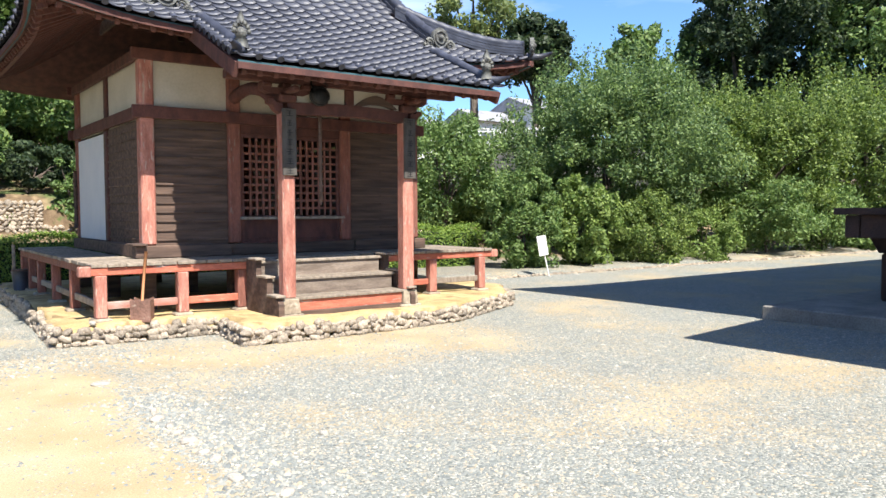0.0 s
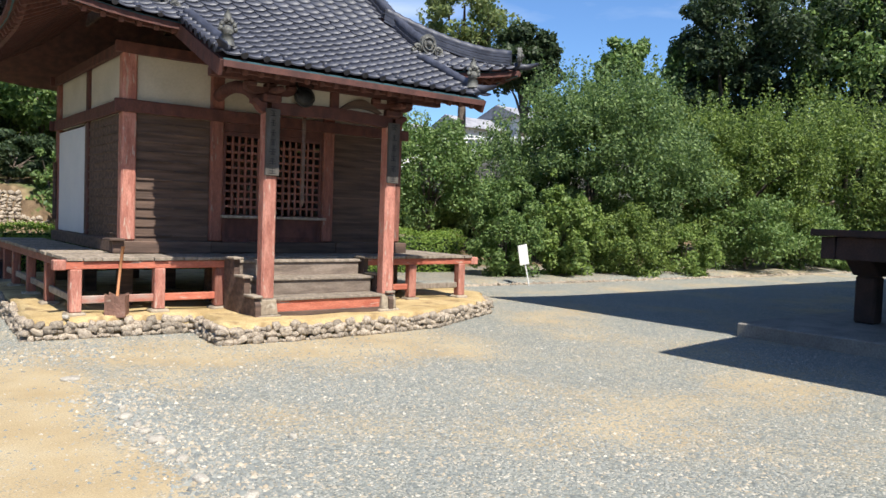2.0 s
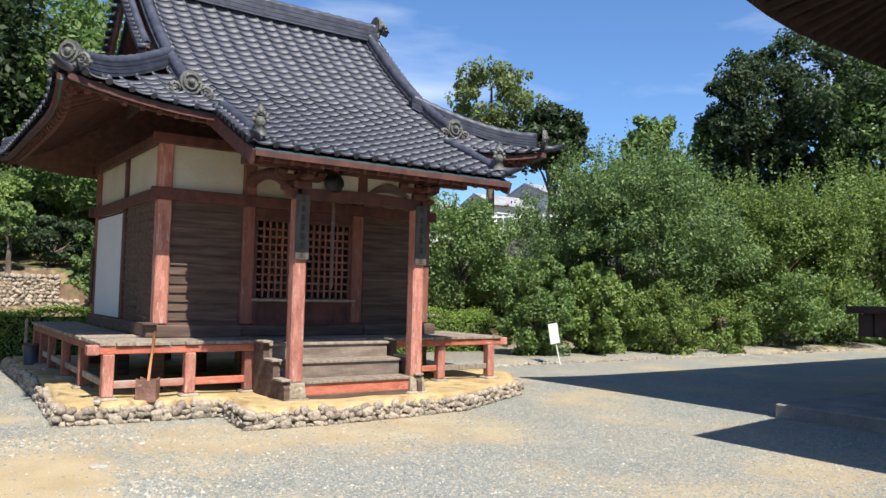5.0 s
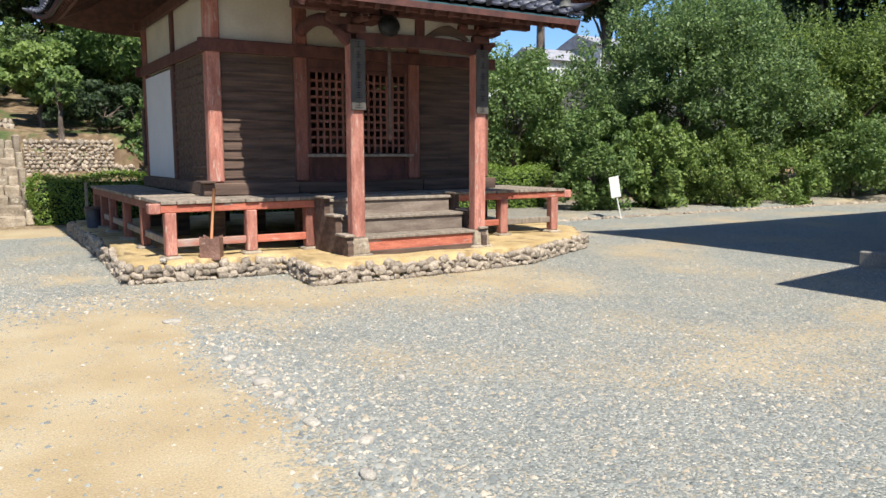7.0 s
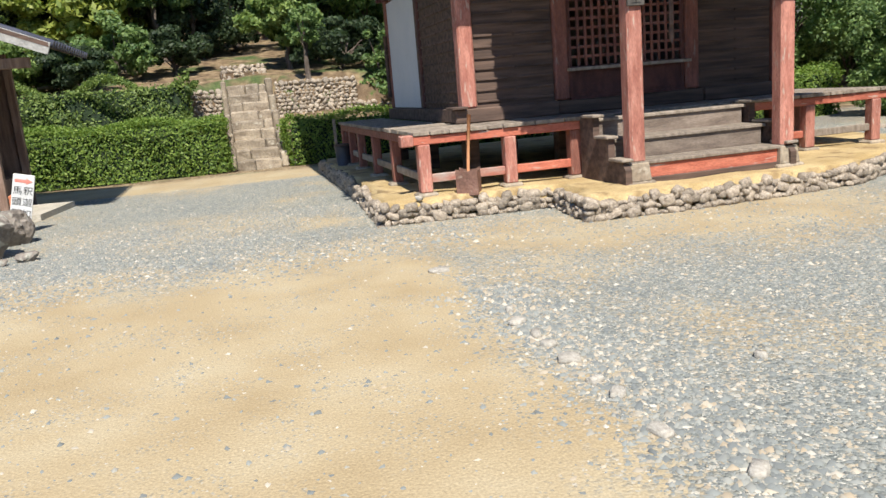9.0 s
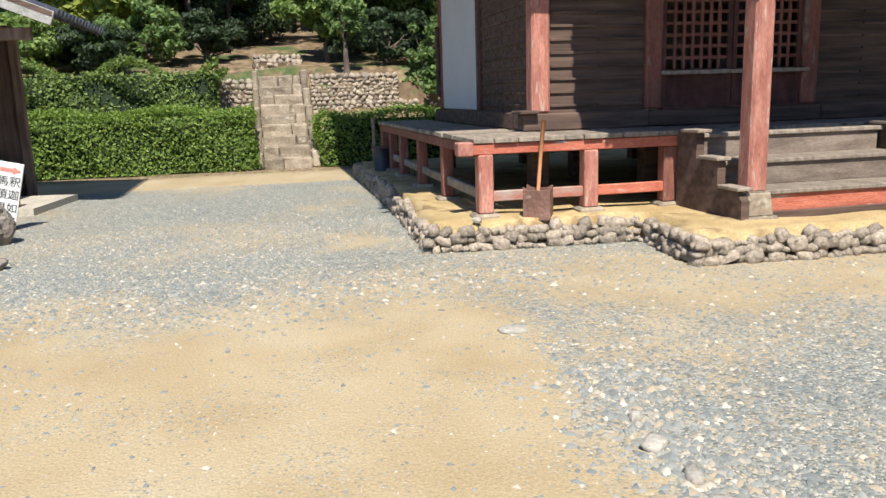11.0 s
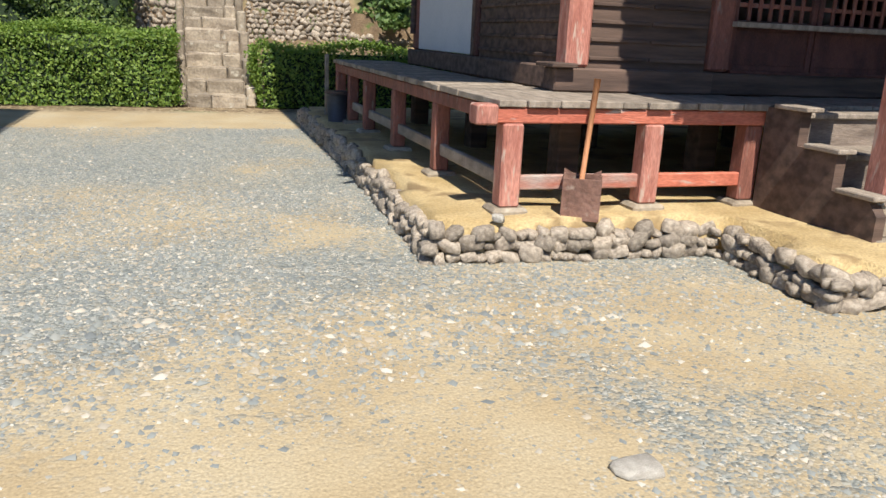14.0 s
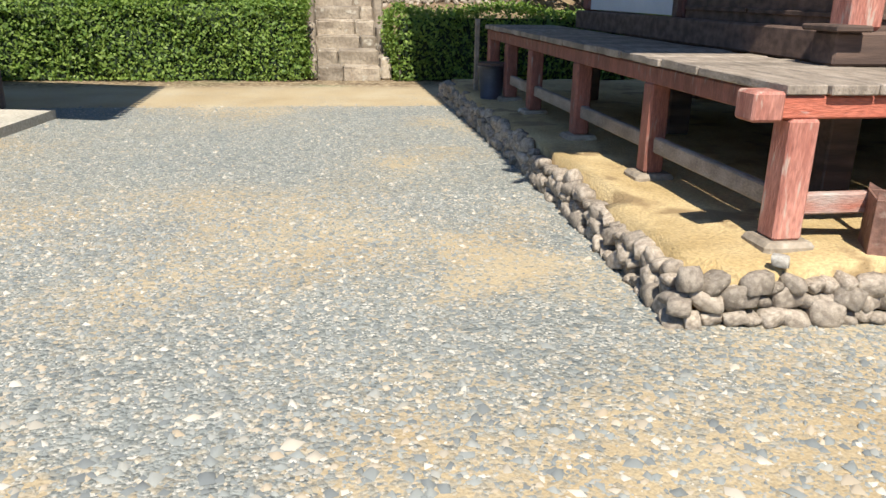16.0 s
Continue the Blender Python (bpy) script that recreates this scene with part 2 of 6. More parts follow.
def crown_points(rng, n, radius, height, clumps, spread, hollow=0.45, flat=0.75):
    """Leaf places round clumps that fill an uneven crown; its base is at 0."""
    c = rng.normal(size=(clumps, 3))
    c /= np.linalg.norm(c, axis=1, keepdims=True)
    c *= rng.uniform(hollow, 1.0, (clumps, 1)) ** 0.6
    lump = 1 + 0.16 * np.sin(3 * c[:, :1] + 5 * c[:, 1:2] + rng.uniform(0, 6))
    c = c * lump * [radius, radius, height / 2] * (1 - spread * 0.4) + [0, 0, height / 2]
    pick = rng.integers(0, clumps, n)
    off = rng.normal(size=(n, 3)) * [1, 1, flat]
    off /= np.linalg.norm(off, axis=1, keepdims=True) + 1e-9
    off *= rng.uniform(0.35, 1.0, (n, 1)) ** 0.5
    size = rng.uniform(0.6, 1.2, clumps)[pick][:, None] * spread * np.array([radius, radius, min(radius, height / 2)])
    return c[pick] + off * size, off, c


def tree(name, label, category, x, y, z, height, trunk, radius, leaves, leaf, mat, clumps=40, spread=0.32, seed=0, lean=(0, 0), girth=0.12, hollow=0.45, bark=None, limbs=9, group="", shoots=0):
    """A tapered trunk with limbs that reach to the clumps of a leafy crown."""
    rng = np.random.default_rng(seed)
    ob = thing(name, label, category, group, x, y, z)
    pts, off, c = crown_points(rng, leaves, radius, height - trunk, clumps, spread, hollow)
    if shoots:
        up = c[:, 2] > (height - trunk) * 0.35
        pick = rng.choice(np.flatnonzero(up), shoots)
        root = c[pick] + rng.normal(size=(shoots, 3)) * spread * radius * 0.55
        way = rng.normal(size=(shoots, 3)) * 0.22 + [0, 0, 1]
        long = rng.uniform(0.4, 1.0, (shoots, 1)) * radius * 0.33
        steps = np.linspace(0.1, 1, 26)[None, :, None]
        tw = (root[:, None] + way[:, None] * long[:, None] * steps + rng.normal(size=(shoots, 26, 3)) * 0.05).reshape(-1, 3)
        pts, off = np.concatenate([pts, tw]), np.concatenate([off, rng.normal(size=tw.shape)])
    base = np.array([lean[0], lean[1], trunk])
    top = Vector((lean[0], lean[1], trunk + (height - trunk) * 0.7))
    mid = Vector((lean[0] * 0.4 + rng.normal() * 0.1, lean[1] * 0.4, trunk * 0.55))
    bm = tube([(0, 0, -0.3), mid * 0.5, mid, Vector((lean[0], lean[1], trunk)), top], [girth * 1.25, girth, girth * 0.85, girth * 0.65, girth * 0.15], 8)
    for k in rng.choice(clumps, min(limbs, clumps), replace=False):
        end = Vector(c[k] + base)
        start = Vector((lean[0], lean[1], trunk * 0.75)).lerp(top, rng.uniform(0, 0.5))
        bend = start.lerp(end, 0.5) + Vector((0, 0, 0.12 * radius))
        tube([start, bend, end], [girth * 0.42, girth * 0.25, girth * 0.07], 5, bm)
    part("trunk", bm, bark or M_BARK, ob)
    quads("crown", leaf_quads(pts + base, off, leaf, rng), mat, ob)
    return ob


def hedge(name, label, x0, x1, y0, y1, z0, z1, leaves, leaf, mat, seed, wave=0.06):
    """A clipped hedge: leaves over and under an uneven box, and the stems inside it."""
    rng = np.random.default_rng(seed)
    ob = thing(name, label, "hedge", "clipped hedges", (x0 + x1) / 2, (y0 + y1) / 2, z0)
    lx, ly, h = (x1 - x0) / 2, (y1 - y0) / 2, z1 - z0
    u = rng.uniform(-1, 1, (leaves, 3))
    side = rng.choice(4, leaves, p=[0.36, 0.36, 0.18, 0.10])
    u[side == 0, 1] = -1
    u[side == 1, 2] = 1
    u[side == 2, 0] = np.sign(u[side == 2, 0])
    out = np.zeros((leaves, 3))
    out[side == 0, 1], out[side == 1, 2] = -1, 1
    out[side == 2, 0] = u[side == 2, 0]
    # rounded shoulders
    r = np.maximum(np.abs(u[:, 1]), 0) ** 6
    p = u * [lx, ly, h / 2] + [0, 0, h / 2]
    p[:, 2] -= r * (u[:, 2] > 0.7) * 0.06 * h
    p += out * (wave * np.sin(p[:, :1] * 3.1 + p[:, 2:3] * 4 + seed) + rng.normal(size=(leaves, 1)) * 0.045)
    p[:, 2] = np.maximum(p[:, 2], 0.035 + 0.02 * np.sin(p[:, 0] * 5))
    quads("leaves", leaf_quads(p, out, leaf, rng, 0.0), mat, ob)
    stems = bmesh.new()
    for k in range(int(lx * 2 / 0.3)):
        sx, sy = -lx + 0.15 + k * 0.3 + rng.normal() * 0.05, rng.normal() * 0.12
        tube([(sx, sy, -0.05), (sx + rng.normal() * 0.04, sy, h * 0.4), (sx + rng.normal() * 0.1, sy + rng.normal() * 0.1, h * 0.85)], [0.025, 0.018, 0.006], 5, stems)
    tagged(part("stems", stems, M_BARK, ob), kind="stuff")
    # near-black core box: the hedge's inner shade put into its colour
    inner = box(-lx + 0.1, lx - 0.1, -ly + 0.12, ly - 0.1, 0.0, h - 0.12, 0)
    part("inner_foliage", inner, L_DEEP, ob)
    return ob


L_HEDGE = leaf_material("hedge_leaf", (0.075, 0.14, 0.025), (0.23, 0.31, 0.065))
L_DARK = leaf_material("dark_leaf", (0.018, 0.034, 0.016), (0.065, 0.095, 0.04))
L_MID = leaf_material("green_leaf", (0.06, 0.115, 0.034), (0.19, 0.265, 0.085))
L_BUSH = leaf_material("grey_green_leaf", (0.05, 0.095, 0.038), (0.19, 0.265, 0.09))
L_LIGHT = leaf_material("light_leaf", (0.09, 0.15, 0.04), (0.23, 0.3, 0.085))
L_OLIVE = leaf_material("olive_leaf", (0.06, 0.105, 0.03), (0.22, 0.285, 0.075))
L_YELLOW = leaf_material("yellowish_leaf", (0.13, 0.19, 0.035), (0.32, 0.34, 0.075))
L_PINE = leaf_material("pine_needles", (0.08, 0.12, 0.045), (0.2, 0.23, 0.085))
L_DEEP = material("inner_shade", (0.006, 0.014, 0.005), (0.02, 0.04, 0.012), 30, 0.9, 0.5)


# ---- the ground ----
def terrain(x, y):
    """Level yard; a terraced hillside behind it and a planted bank beside it."""
    def ramp(v, a, b):
        k = min(1, max(0, (v - a) / (b - a)))
        return k * k * (3 - 2 * k)
    back = 0.95 * ramp(y, 9.42, 10.0) + 1.05 * ramp(y, 10.9, 11.9) + 0.20 * max(0, min(y, 60) - 12.7)
    if -2.05 < x < -0.7:
        back = min(back, max(0, (y - 9.0) * 0.58 - 0.3)) if y < 12.7 else back
    bank = 0.10 * ramp(y, 3.4, 4.2) + 0.5 * ramp(y, 7, 10) + 1.0 * ramp(y, 12, 16) + 0.10 * max(0, min(y, 60) - 18)
    k = ramp(x, 5.0, 8.5)
    z = back * (1 - k) + bank * k
    if z > 0.02:
        z += 0.10 * noise.noise(Vector((x * 0.6, y * 0.6, 0))) * min(1, z)
    return z


def spaced(lo, near0, near1, hi, fine, growth=1.35):
    v = list(np.arange(near0, near1 + 1e-6, fine))
    step, a = fine, near1
    while a < hi:
        step *= growth
        a += step
        v.append(a)
    step, a = fine, near0
    while a > lo:
        step *= growth
        a -= step
        v.insert(0, a)
    return v


def ground_material():
    """Blue-grey crushed gravel that gives way to trodden yellow sand."""
    m = bpy.data.materials.new("gravel_and_sand")
    m.use_nodes = True
    n, l = m.node_tree.nodes, m.node_tree.links
    bsdf = n["Principled BSDF"]
    tc = n.new("ShaderNodeTexCoord")
    sep = n.new("ShaderNodeSeparateXYZ")
    l.new(tc.outputs["Object"], sep.inputs[0])

    def math_node(op, a, b=None, c=None):
        k = n.new("ShaderNodeMath")
        k.operation = op
        for i, v in enumerate((a, b, c)):
            if v is None:
                continue
            if isinstance(v, (int, float)):
                k.inputs[i].default_value = v
            else:
                l.new(v, k.inputs[i])
        return k.outputs[0]

    def noise_node(scale, detail=4):
        k = n.new("ShaderNodeTexNoise")
        k.inputs["Scale"].default_value, k.inputs["Detail"].default_value = scale, detail
        l.new(tc.outputs["Object"], k.inputs["Vector"])
        return k.outputs["Fac"]

    def step_node(v, a, b):
        k = n.new("ShaderNodeMapRange")
        k.interpolation_type = "SMOOTHSTEP"
        k.inputs[1].default_value, k.inputs[2].default_value = a, b
        l.new(v, k.inputs[0])
        return k.outputs[0]

    def ramp_node(v, *stops):
        k = n.new("ShaderNodeValToRGB")
        e = k.color_ramp.elements
        while len(e) < len(stops):
            e.new(0.5)
        for q, (pos, col) in zip(e, stops):
            q.position, q.color = pos, (*col, 1)
        l.new(v, k.inputs[0])
        return k.outputs[0]

    def mix_node(f, a, b, kind="MIX"):
        k = n.new("ShaderNodeMix")
        k.data_type, k.blend_type = "RGBA", kind
        if isinstance(f, float):
            k.inputs[0].default_value = f
        else:
            l.new(f, k.inputs[0])
        l.new(a, k.inputs[6])
        l.new(b, k.inputs[7])
        return k.outputs[2]

    x, y = sep.outputs[0], sep.outputs[1]
    wob = math_node("MULTIPLY", math_node("SUBTRACT", noise_node(0.9, 6), 0.5), 2.0)
    wx, wy = math_node("ADD", x, wob), math_node("ADD", y, wob)
    # the trodden sand on the near side, and the bare strip in front of the hedges
    sand = math_node("MULTIPLY", math_node("SUBTRACT", 1, step_node(wx, -1.15, 0.1)), math_node("SUBTRACT", 1, step_node(wy, -2.7, -0.7)))
    strip = math_node("MULTIPLY", step_node(math_node("ADD", y, math_node("MULTIPLY", wob, 0.12)), 5.98, 6.16), math_node("SUBTRACT", 1, step_node(wx, 6.5, 8)))
    patch = math_node("MULTIPLY", step_node(noise_node(0.55, 7), 0.22, 0.56), math_node("MULTIPLY", math_node("SUBTRACT", 1, step_node(math_node("ABSOLUTE", math_node("ADD", wy, 2.1)), 0.7, 2.2)), math_node("SUBTRACT", 1, step_node(x, 3.5, 5.5))))
    rim = math_node("MULTIPLY", math_node("SUBTRACT", 1, step_node(math_node("ABSOLUTE", math_node("ADD", math_node("SUBTRACT", wx, math_node("MULTIPLY", y, 0.04)), 0.85)), 0.25, 1.0)), math_node("MULTIPLY", step_node(y, -1.5, 0), math_node("SUBTRACT", 1, step_node(y, 5, 7))))
    rim = math_node("MULTIPLY", rim, step_node(noise_node(0.8, 6), 0.34, 0.75))
    hill = step_node(sep.outputs[2], 0.06, 0.16)
    f = math_node("MAXIMUM", math_node("MAXIMUM", sand, strip), math_node("MAXIMUM", math_node("MULTIPLY", patch, 0.72), math_node("MULTIPLY", rim, 0.8)))
    # stones of the gravel
    vor = n.new("ShaderNodeTexVoronoi")
    vor.inputs["Scale"].default_value = 46
    l.new(tc.outputs["Object"], vor.inputs["Vector"])
    vor2 = n.new("ShaderNodeTexVoronoi")
    vor2.inputs["Scale"].default_value = 95
    l.new(tc.outputs["Object"], vor2.inputs["Vector"])
    pick = n.new("ShaderNodeSeparateColor")
    l.new(vor.outputs["Color"], pick.inputs[0])
    pick2 = n.new("ShaderNodeSeparateColor")
    l.new(vor2.outputs["Color"], pick2.inputs[0])
    ca = ramp_node(pick.outputs[0], (0.0, (0.125, 0.135, 0.128)), (0.45, (0.195, 0.207, 0.192)), (0.75, (0.255, 0.262, 0.238)), (0.9, (0.33, 0.27, 0.185)), (1.0, (0.48, 0.455, 0.40)))
    cb = ramp_node(pick2.outputs[1], (0.0, (0.12, 0.13, 0.12)), (0.7, (0.235, 0.24, 0.215)), (1.0, (0.46, 0.43, 0.37)))
    gravel = mix_node(step_node(noise_node(9, 2), 0.42, 0.58), ca, cb)
    gravel = mix_node(0.35, gravel, ramp_node(noise_node(1.3, 5), (0.3, (0.42, 0.43, 0.43)), (0.7, (0.57, 0.57, 0.54))), "OVERLAY")
    soil = ramp_node(noise_node(1.4, 8), (0.25, (0.30, 0.225, 0.125)), (0.5, (0.35, 0.275, 0.165)), (0.75, (0.385, 0.32, 0.21)))
    soil = mix_node(0.5, soil, noise_node(90, 4), "OVERLAY")
    grit = math_node("MULTIPLY", step_node(pick2.outputs[2], 0.86, 0.9), step_node(noise_node(2.0, 3), 0.45, 0.6))
    soil = mix_node(math_node("MULTIPLY", grit, 0.7), soil, cb)
    dusty = math_node("MULTIPLY", step_node(noise_node(0.42, 6), 0.36, 0.72), 0.62)
    speck = step_node(math_node("ADD", math_node("MULTIPLY", pick.outputs[1], 0.45), math_node("MAXIMUM", f, dusty)), 0.42, 0.98)
    col = mix_node(speck, gravel, soil)
    litter = ramp_node(noise_node(5, 6), (0.3, (0.07, 0.046, 0.028)), (0.5, (0.16, 0.112, 0.065)), (0.7, (0.27, 0.20, 0.12)))
    grass = ramp_node(noise_node(14, 4), (0.3, (0.035, 0.055, 0.018)), (0.7, (0.09, 0.12, 0.04)))
    litter = mix_node(step_node(noise_node(0.7, 4), 0.52, 0.66), litter, grass)
    foot = math_node("MULTIPLY", strip, step_node(math_node("ADD", y, math_node("MULTIPLY", wob, 0.22)), 7.6, 8.3))
    col = mix_node(math_node("MAXIMUM", hill, math_node("MULTIPLY", foot, step_node(noise_node(16, 5), 0.34, 0.52))), col, litter)
    l.new(col, bsdf.inputs["Base Color"])
    bsdf.inputs["Roughness"].default_value = 0.9
    bsdf.inputs["Specular IOR Level"].default_value = 0.25
    bp = n.new("ShaderNodeBump")
    bp.inputs["Strength"].default_value, bp.inputs["Distance"].default_value = 0.8, 0.012
    hgt = math_node("SUBTRACT", 1, math_node("ADD", vor.outputs["Distance"], math_node("MULTIPLY", vor2.outputs["Distance"], 0.5)))
    hgt = math_node("MULTIPLY", hgt, math_node("SUBTRACT", 1, math_node("MULTIPLY", speck, 0.8)))
    l.new(math_node("ADD", hgt, math_node("MULTIPLY", noise_node(60, 3), 0.35)), bp.inputs["Height"])
    l.new(bp.outputs[0], bsdf.inputs["Normal"])
    return m


xs, ys = spaced(-400, -14, 34, 500, 0.5), spaced(-400, -12, 30, 500, 0.4)
gv = [(x, y, terrain(x, y)) for y in ys for x in xs]
gf = [(j * len(xs) + i, j * len(xs) + i + 1, (j + 1) * len(xs) + i + 1, (j + 1) * len(xs) + i) for j in range(len(ys) - 1) for i in range(len(xs) - 1)]
gm = bpy.data.meshes.new("ground")
gm.from_pydata(gv, [], gf)
gm.polygons.foreach_set("use_smooth", [True] * len(gf))
gm.materials.append(ground_material())
tagged(new("ground", gm), "blue-grey gravel yard with bare yellow sand and a leafy bank", "ground", kind="structure")

# ---- the earth platform of the hall, with its edging of field stones ----
Z0 = 0.24
EDGE = [(-0.36, 6.9), (-0.40, 3.4), (-0.48, 1.0), (-0.56, -0.27), (0.45, -0.36), (1.36, -0.42), (1.25, -1.46), (2.25, -1.55), (3.3, -1.52), (4.55, -1.40), (5.4, -0.95), (6.4, -0.45), (7.1, 0.6), (7.2, 6.6)]


def inside(poly, x, y):
    hit = False
    for (ax, ay), (bx, by) in zip(poly, poly[1:] + poly[:1]):
        if (ay > y) != (by > y) and x < (bx - ax) * (y - ay) / (by - ay) + ax:
            hit = not hit
    return hit


def edge_gap(poly, x, y):
    best = 9.0
    for (ax, ay), (bx, by) in zip(poly, poly[1:] + poly[:1]):
        dx, dy = bx - ax, by - ay
        k = max(0, min(1, ((x - ax) * dx + (y - ay) * dy) / (dx * dx + dy * dy)))
        best = min(best, math.hypot(x - ax - k * dx, y - ay - k * dy))
    return best


bm = bmesh.new()
step = 0.12
nx, ny = int(8.4 / step), int(9.2 / step)
cells = {}
for j in range(ny):
    for i in range(nx):
        x, y = -0.8 + i * step, -1.8 + j * step
        g = edge_gap(EDGE, x, y)
        if inside(EDGE, x, y) and g > 0.045:
            cells[i, j] = bm.verts.new((x, y, Z0 - 0.03 * max(0, 1 - g / 0.12) + 0.03 * noise.noise(Vector((x * 1.7, y * 1.7, 3)))))
for (i, j) in cells:
    if all(k in cells for k in ((i + 1, j), (i + 1, j + 1), (i, j + 1))):
        f = bm.faces.new((cells[i, j], cells[i + 1, j], cells[i + 1, j + 1], cells[i, j + 1]))
        f.smooth = True
rimmed = [e for e in bm.edges if e.is_boundary]
low = bmesh.ops.extrude_edge_only(bm, edges=rimmed)
for v in (g for g in low["geom"] if isinstance(g, bmesh.types.BMVert)):
    v.co.z = -0.05
platform = part("platform", bm, M_SAND)
tagged(platform, "packed yellow earth platform under the hall", "ground", kind="structure")

STONES = [stone_mesh(k, 2, 0.42) for k in range(12)]
for me in STONES:
    me.materials.append(M_STONE)
M_PALESTONE = material("pale_flat_stone", (0.31, 0.28, 0.235), (0.43, 0.395, 0.335), 6, 0.85, 0.4, 50, vary=0.15)
PALE = [stone_mesh(k + 20, 2, 0.4) for k in range(5)]
for me in PALE:
    me.materials.append(M_PALESTONE)
edging = thing("stone_edging", "low dry edging of rounded field stones round the earth platform", "stone edging")
rng = random.Random(4)
for (ax, ay), (bx, by) in zip(EDGE, EDGE[1:]):
    if ax > 7:
        break
    length = math.hypot(bx - ax, by - ay)
    nx, ny = (by - ay) / length, -(bx - ax) / length
    z, course = 0.0, 0
    while z < 0.14:
        s, tallest = rng.uniform(0, 0.06), 0.0
        while s < length:
            w = rng.uniform(0.06, 0.09) if rng.random() < 0.5 else rng.uniform(0.09, 0.16)
            h = min(0.115, w * rng.uniform(0.6, 0.95))
            k = min(1, (s + w / 2) / length)
            inn = 0.035 + z * 0.22 + rng.uniform(-0.02, 0.02)
            ob = new("stone", rng.choice(STONES))
            ob.parent = edging
            ob.matrix_world = pose(ax + (bx - ax) * k + nx * -inn, ay + (by - ay) * k + ny * -inn, z + h * 0.38 + rng.uniform(-0.015, 0.012), rng.uniform(-16, 16), rng.uniform(-24, 24), math.degrees(math.atan2(by - ay, bx - ax)) + rng.uniform(-25, 25)) @ Matrix.Diagonal((w * 1.55, rng.uniform(0.14, 0.17), h * 1.5, 1))
            s += w * 0.9
        z += 0.068
        course += 1

# ---- the hall: veranda ----
DECK = 0.945
veranda = thing("veranda", "weathered plank veranda on red-painted posts round the hall", "veranda", z=Z0)
V = Vector((0, 0, -Z0))


def v_part(name, bm, mat, label=""):
    bmesh.ops.translate(bm, vec=V, verts=bm.verts)
    return part(name, bm, mat, veranda, label)


rng = random.Random(8)
x = -0.06
while x < 6.24:
    w = min(rng.uniform(0.17, 0.24), 6.26 - x)
    if w > 0.05:
        e = rng.uniform(-0.012, 0.012)
        y1 = 0.72 if 0.72 < x + w / 2 < 5.36 else (0.72 if x + w / 2 < 3 else 5.62)
        v_part("plank", box(x + 0.003, x + w - 0.003, -0.06 + e, y1, DECK - 0.045, DECK + rng.uniform(-0.004, 0.003), 0.005), M_GREYWOOD)
    x += w
y = 0.725
while y < 5.60:
    w = min(rng.uniform(0.18, 0.25), 5.62 - y)
    v_part("plank", box(-0.06 + rng.uniform(-0.012, 0.012), 0.70, y + 0.003, y + w - 0.003, DECK - 0.045, DECK + rng.uniform(-0.004, 0.003), 0.005), M_GREYWOOD)
    y += w
v_part("front_beam", box(-0.13, 1.95, -0.035, 0.075, 0.80, 0.895), M_REDH, "red beam with its end grain proud")
v_part("front_beam", box(3.92, 6.36, -0.035, 0.075, 0.80, 0.895), M_REDH)
v_part("beam_end", box(-0.20, -0.06, -0.055, 0.095, 0.79, 0.915, 0.012), M_RED)
v_part("beam_end", box(6.26, 6.40, -0.055, 0.095, 0.79, 0.915, 0.012), M_RED)
# left side beam in the red darkened for shade
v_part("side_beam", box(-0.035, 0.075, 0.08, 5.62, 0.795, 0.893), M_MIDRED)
v_part("side_beam", box(6.12, 6.23, 0.08, 5.62, 0.795, 0.893), M_REDH)
FEET = [(0.05, 0.02), (1.05, 0.02), (1.86, 0.05), (4.62, 0.04), (5.05, 0.02), (6.06, 0.02)] + [(0.02, y) for y in (1.33, 2.62, 3.87, 4.75, 5.53)] + [(6.17, y) for y in (1.6, 3.5, 5.5)]
for px, py in FEET:
    w = 0.068 if py < 0.1 else 0.06
    # only sunlit front posts keep the full red; the others have shade coloured in
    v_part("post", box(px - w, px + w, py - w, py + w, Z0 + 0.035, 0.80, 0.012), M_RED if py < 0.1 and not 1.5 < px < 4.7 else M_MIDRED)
    v_part("post_pad", box(px - 0.12, px + 0.12, py - 0.11, py + 0.11, Z0 - 0.06, Z0 + 0.035, 0.02), M_STEP, "flat stone pad")
v_part("rail", box(0.10, 1.0, 0.0, 0.05, 0.375, 0.47), M_FADED, "red paint worn through to grey wood")
v_part("rail", box(1.10, 1.84, 0.0, 0.05, 0.375, 0.47), M_REDH)
v_part("rail", box(5.10, 6.0, 0.0, 0.05, 0.40, 0.49), M_GREYWOOD)
v_part("rail", box(4.2, 4.98, 0.0, 0.05, 0.40, 0.49), M_REDH)
for a, b in zip((0.09, 1.39, 2.68, 3.93, 4.81), (1.27, 2.56, 3.81, 4.69, 5.47)):
    v_part("rail", box(0.0, 0.05, a, b, 0.40, 0.49), M_GREYWOOD)
v_part("end_post", box(-0.16, -0.11, 5.66, 5.71, Z0 - 0.02, 1.0, 0.006), M_GREYWOOD, "thin grey upright at the veranda's end")
# joists and the posts of the hall's floor, coloured dark for the shade below
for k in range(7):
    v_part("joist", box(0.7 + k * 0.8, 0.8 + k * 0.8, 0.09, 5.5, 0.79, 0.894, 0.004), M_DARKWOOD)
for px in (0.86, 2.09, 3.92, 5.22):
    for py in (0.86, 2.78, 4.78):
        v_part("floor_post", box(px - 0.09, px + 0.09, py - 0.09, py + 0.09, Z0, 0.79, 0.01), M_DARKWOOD)

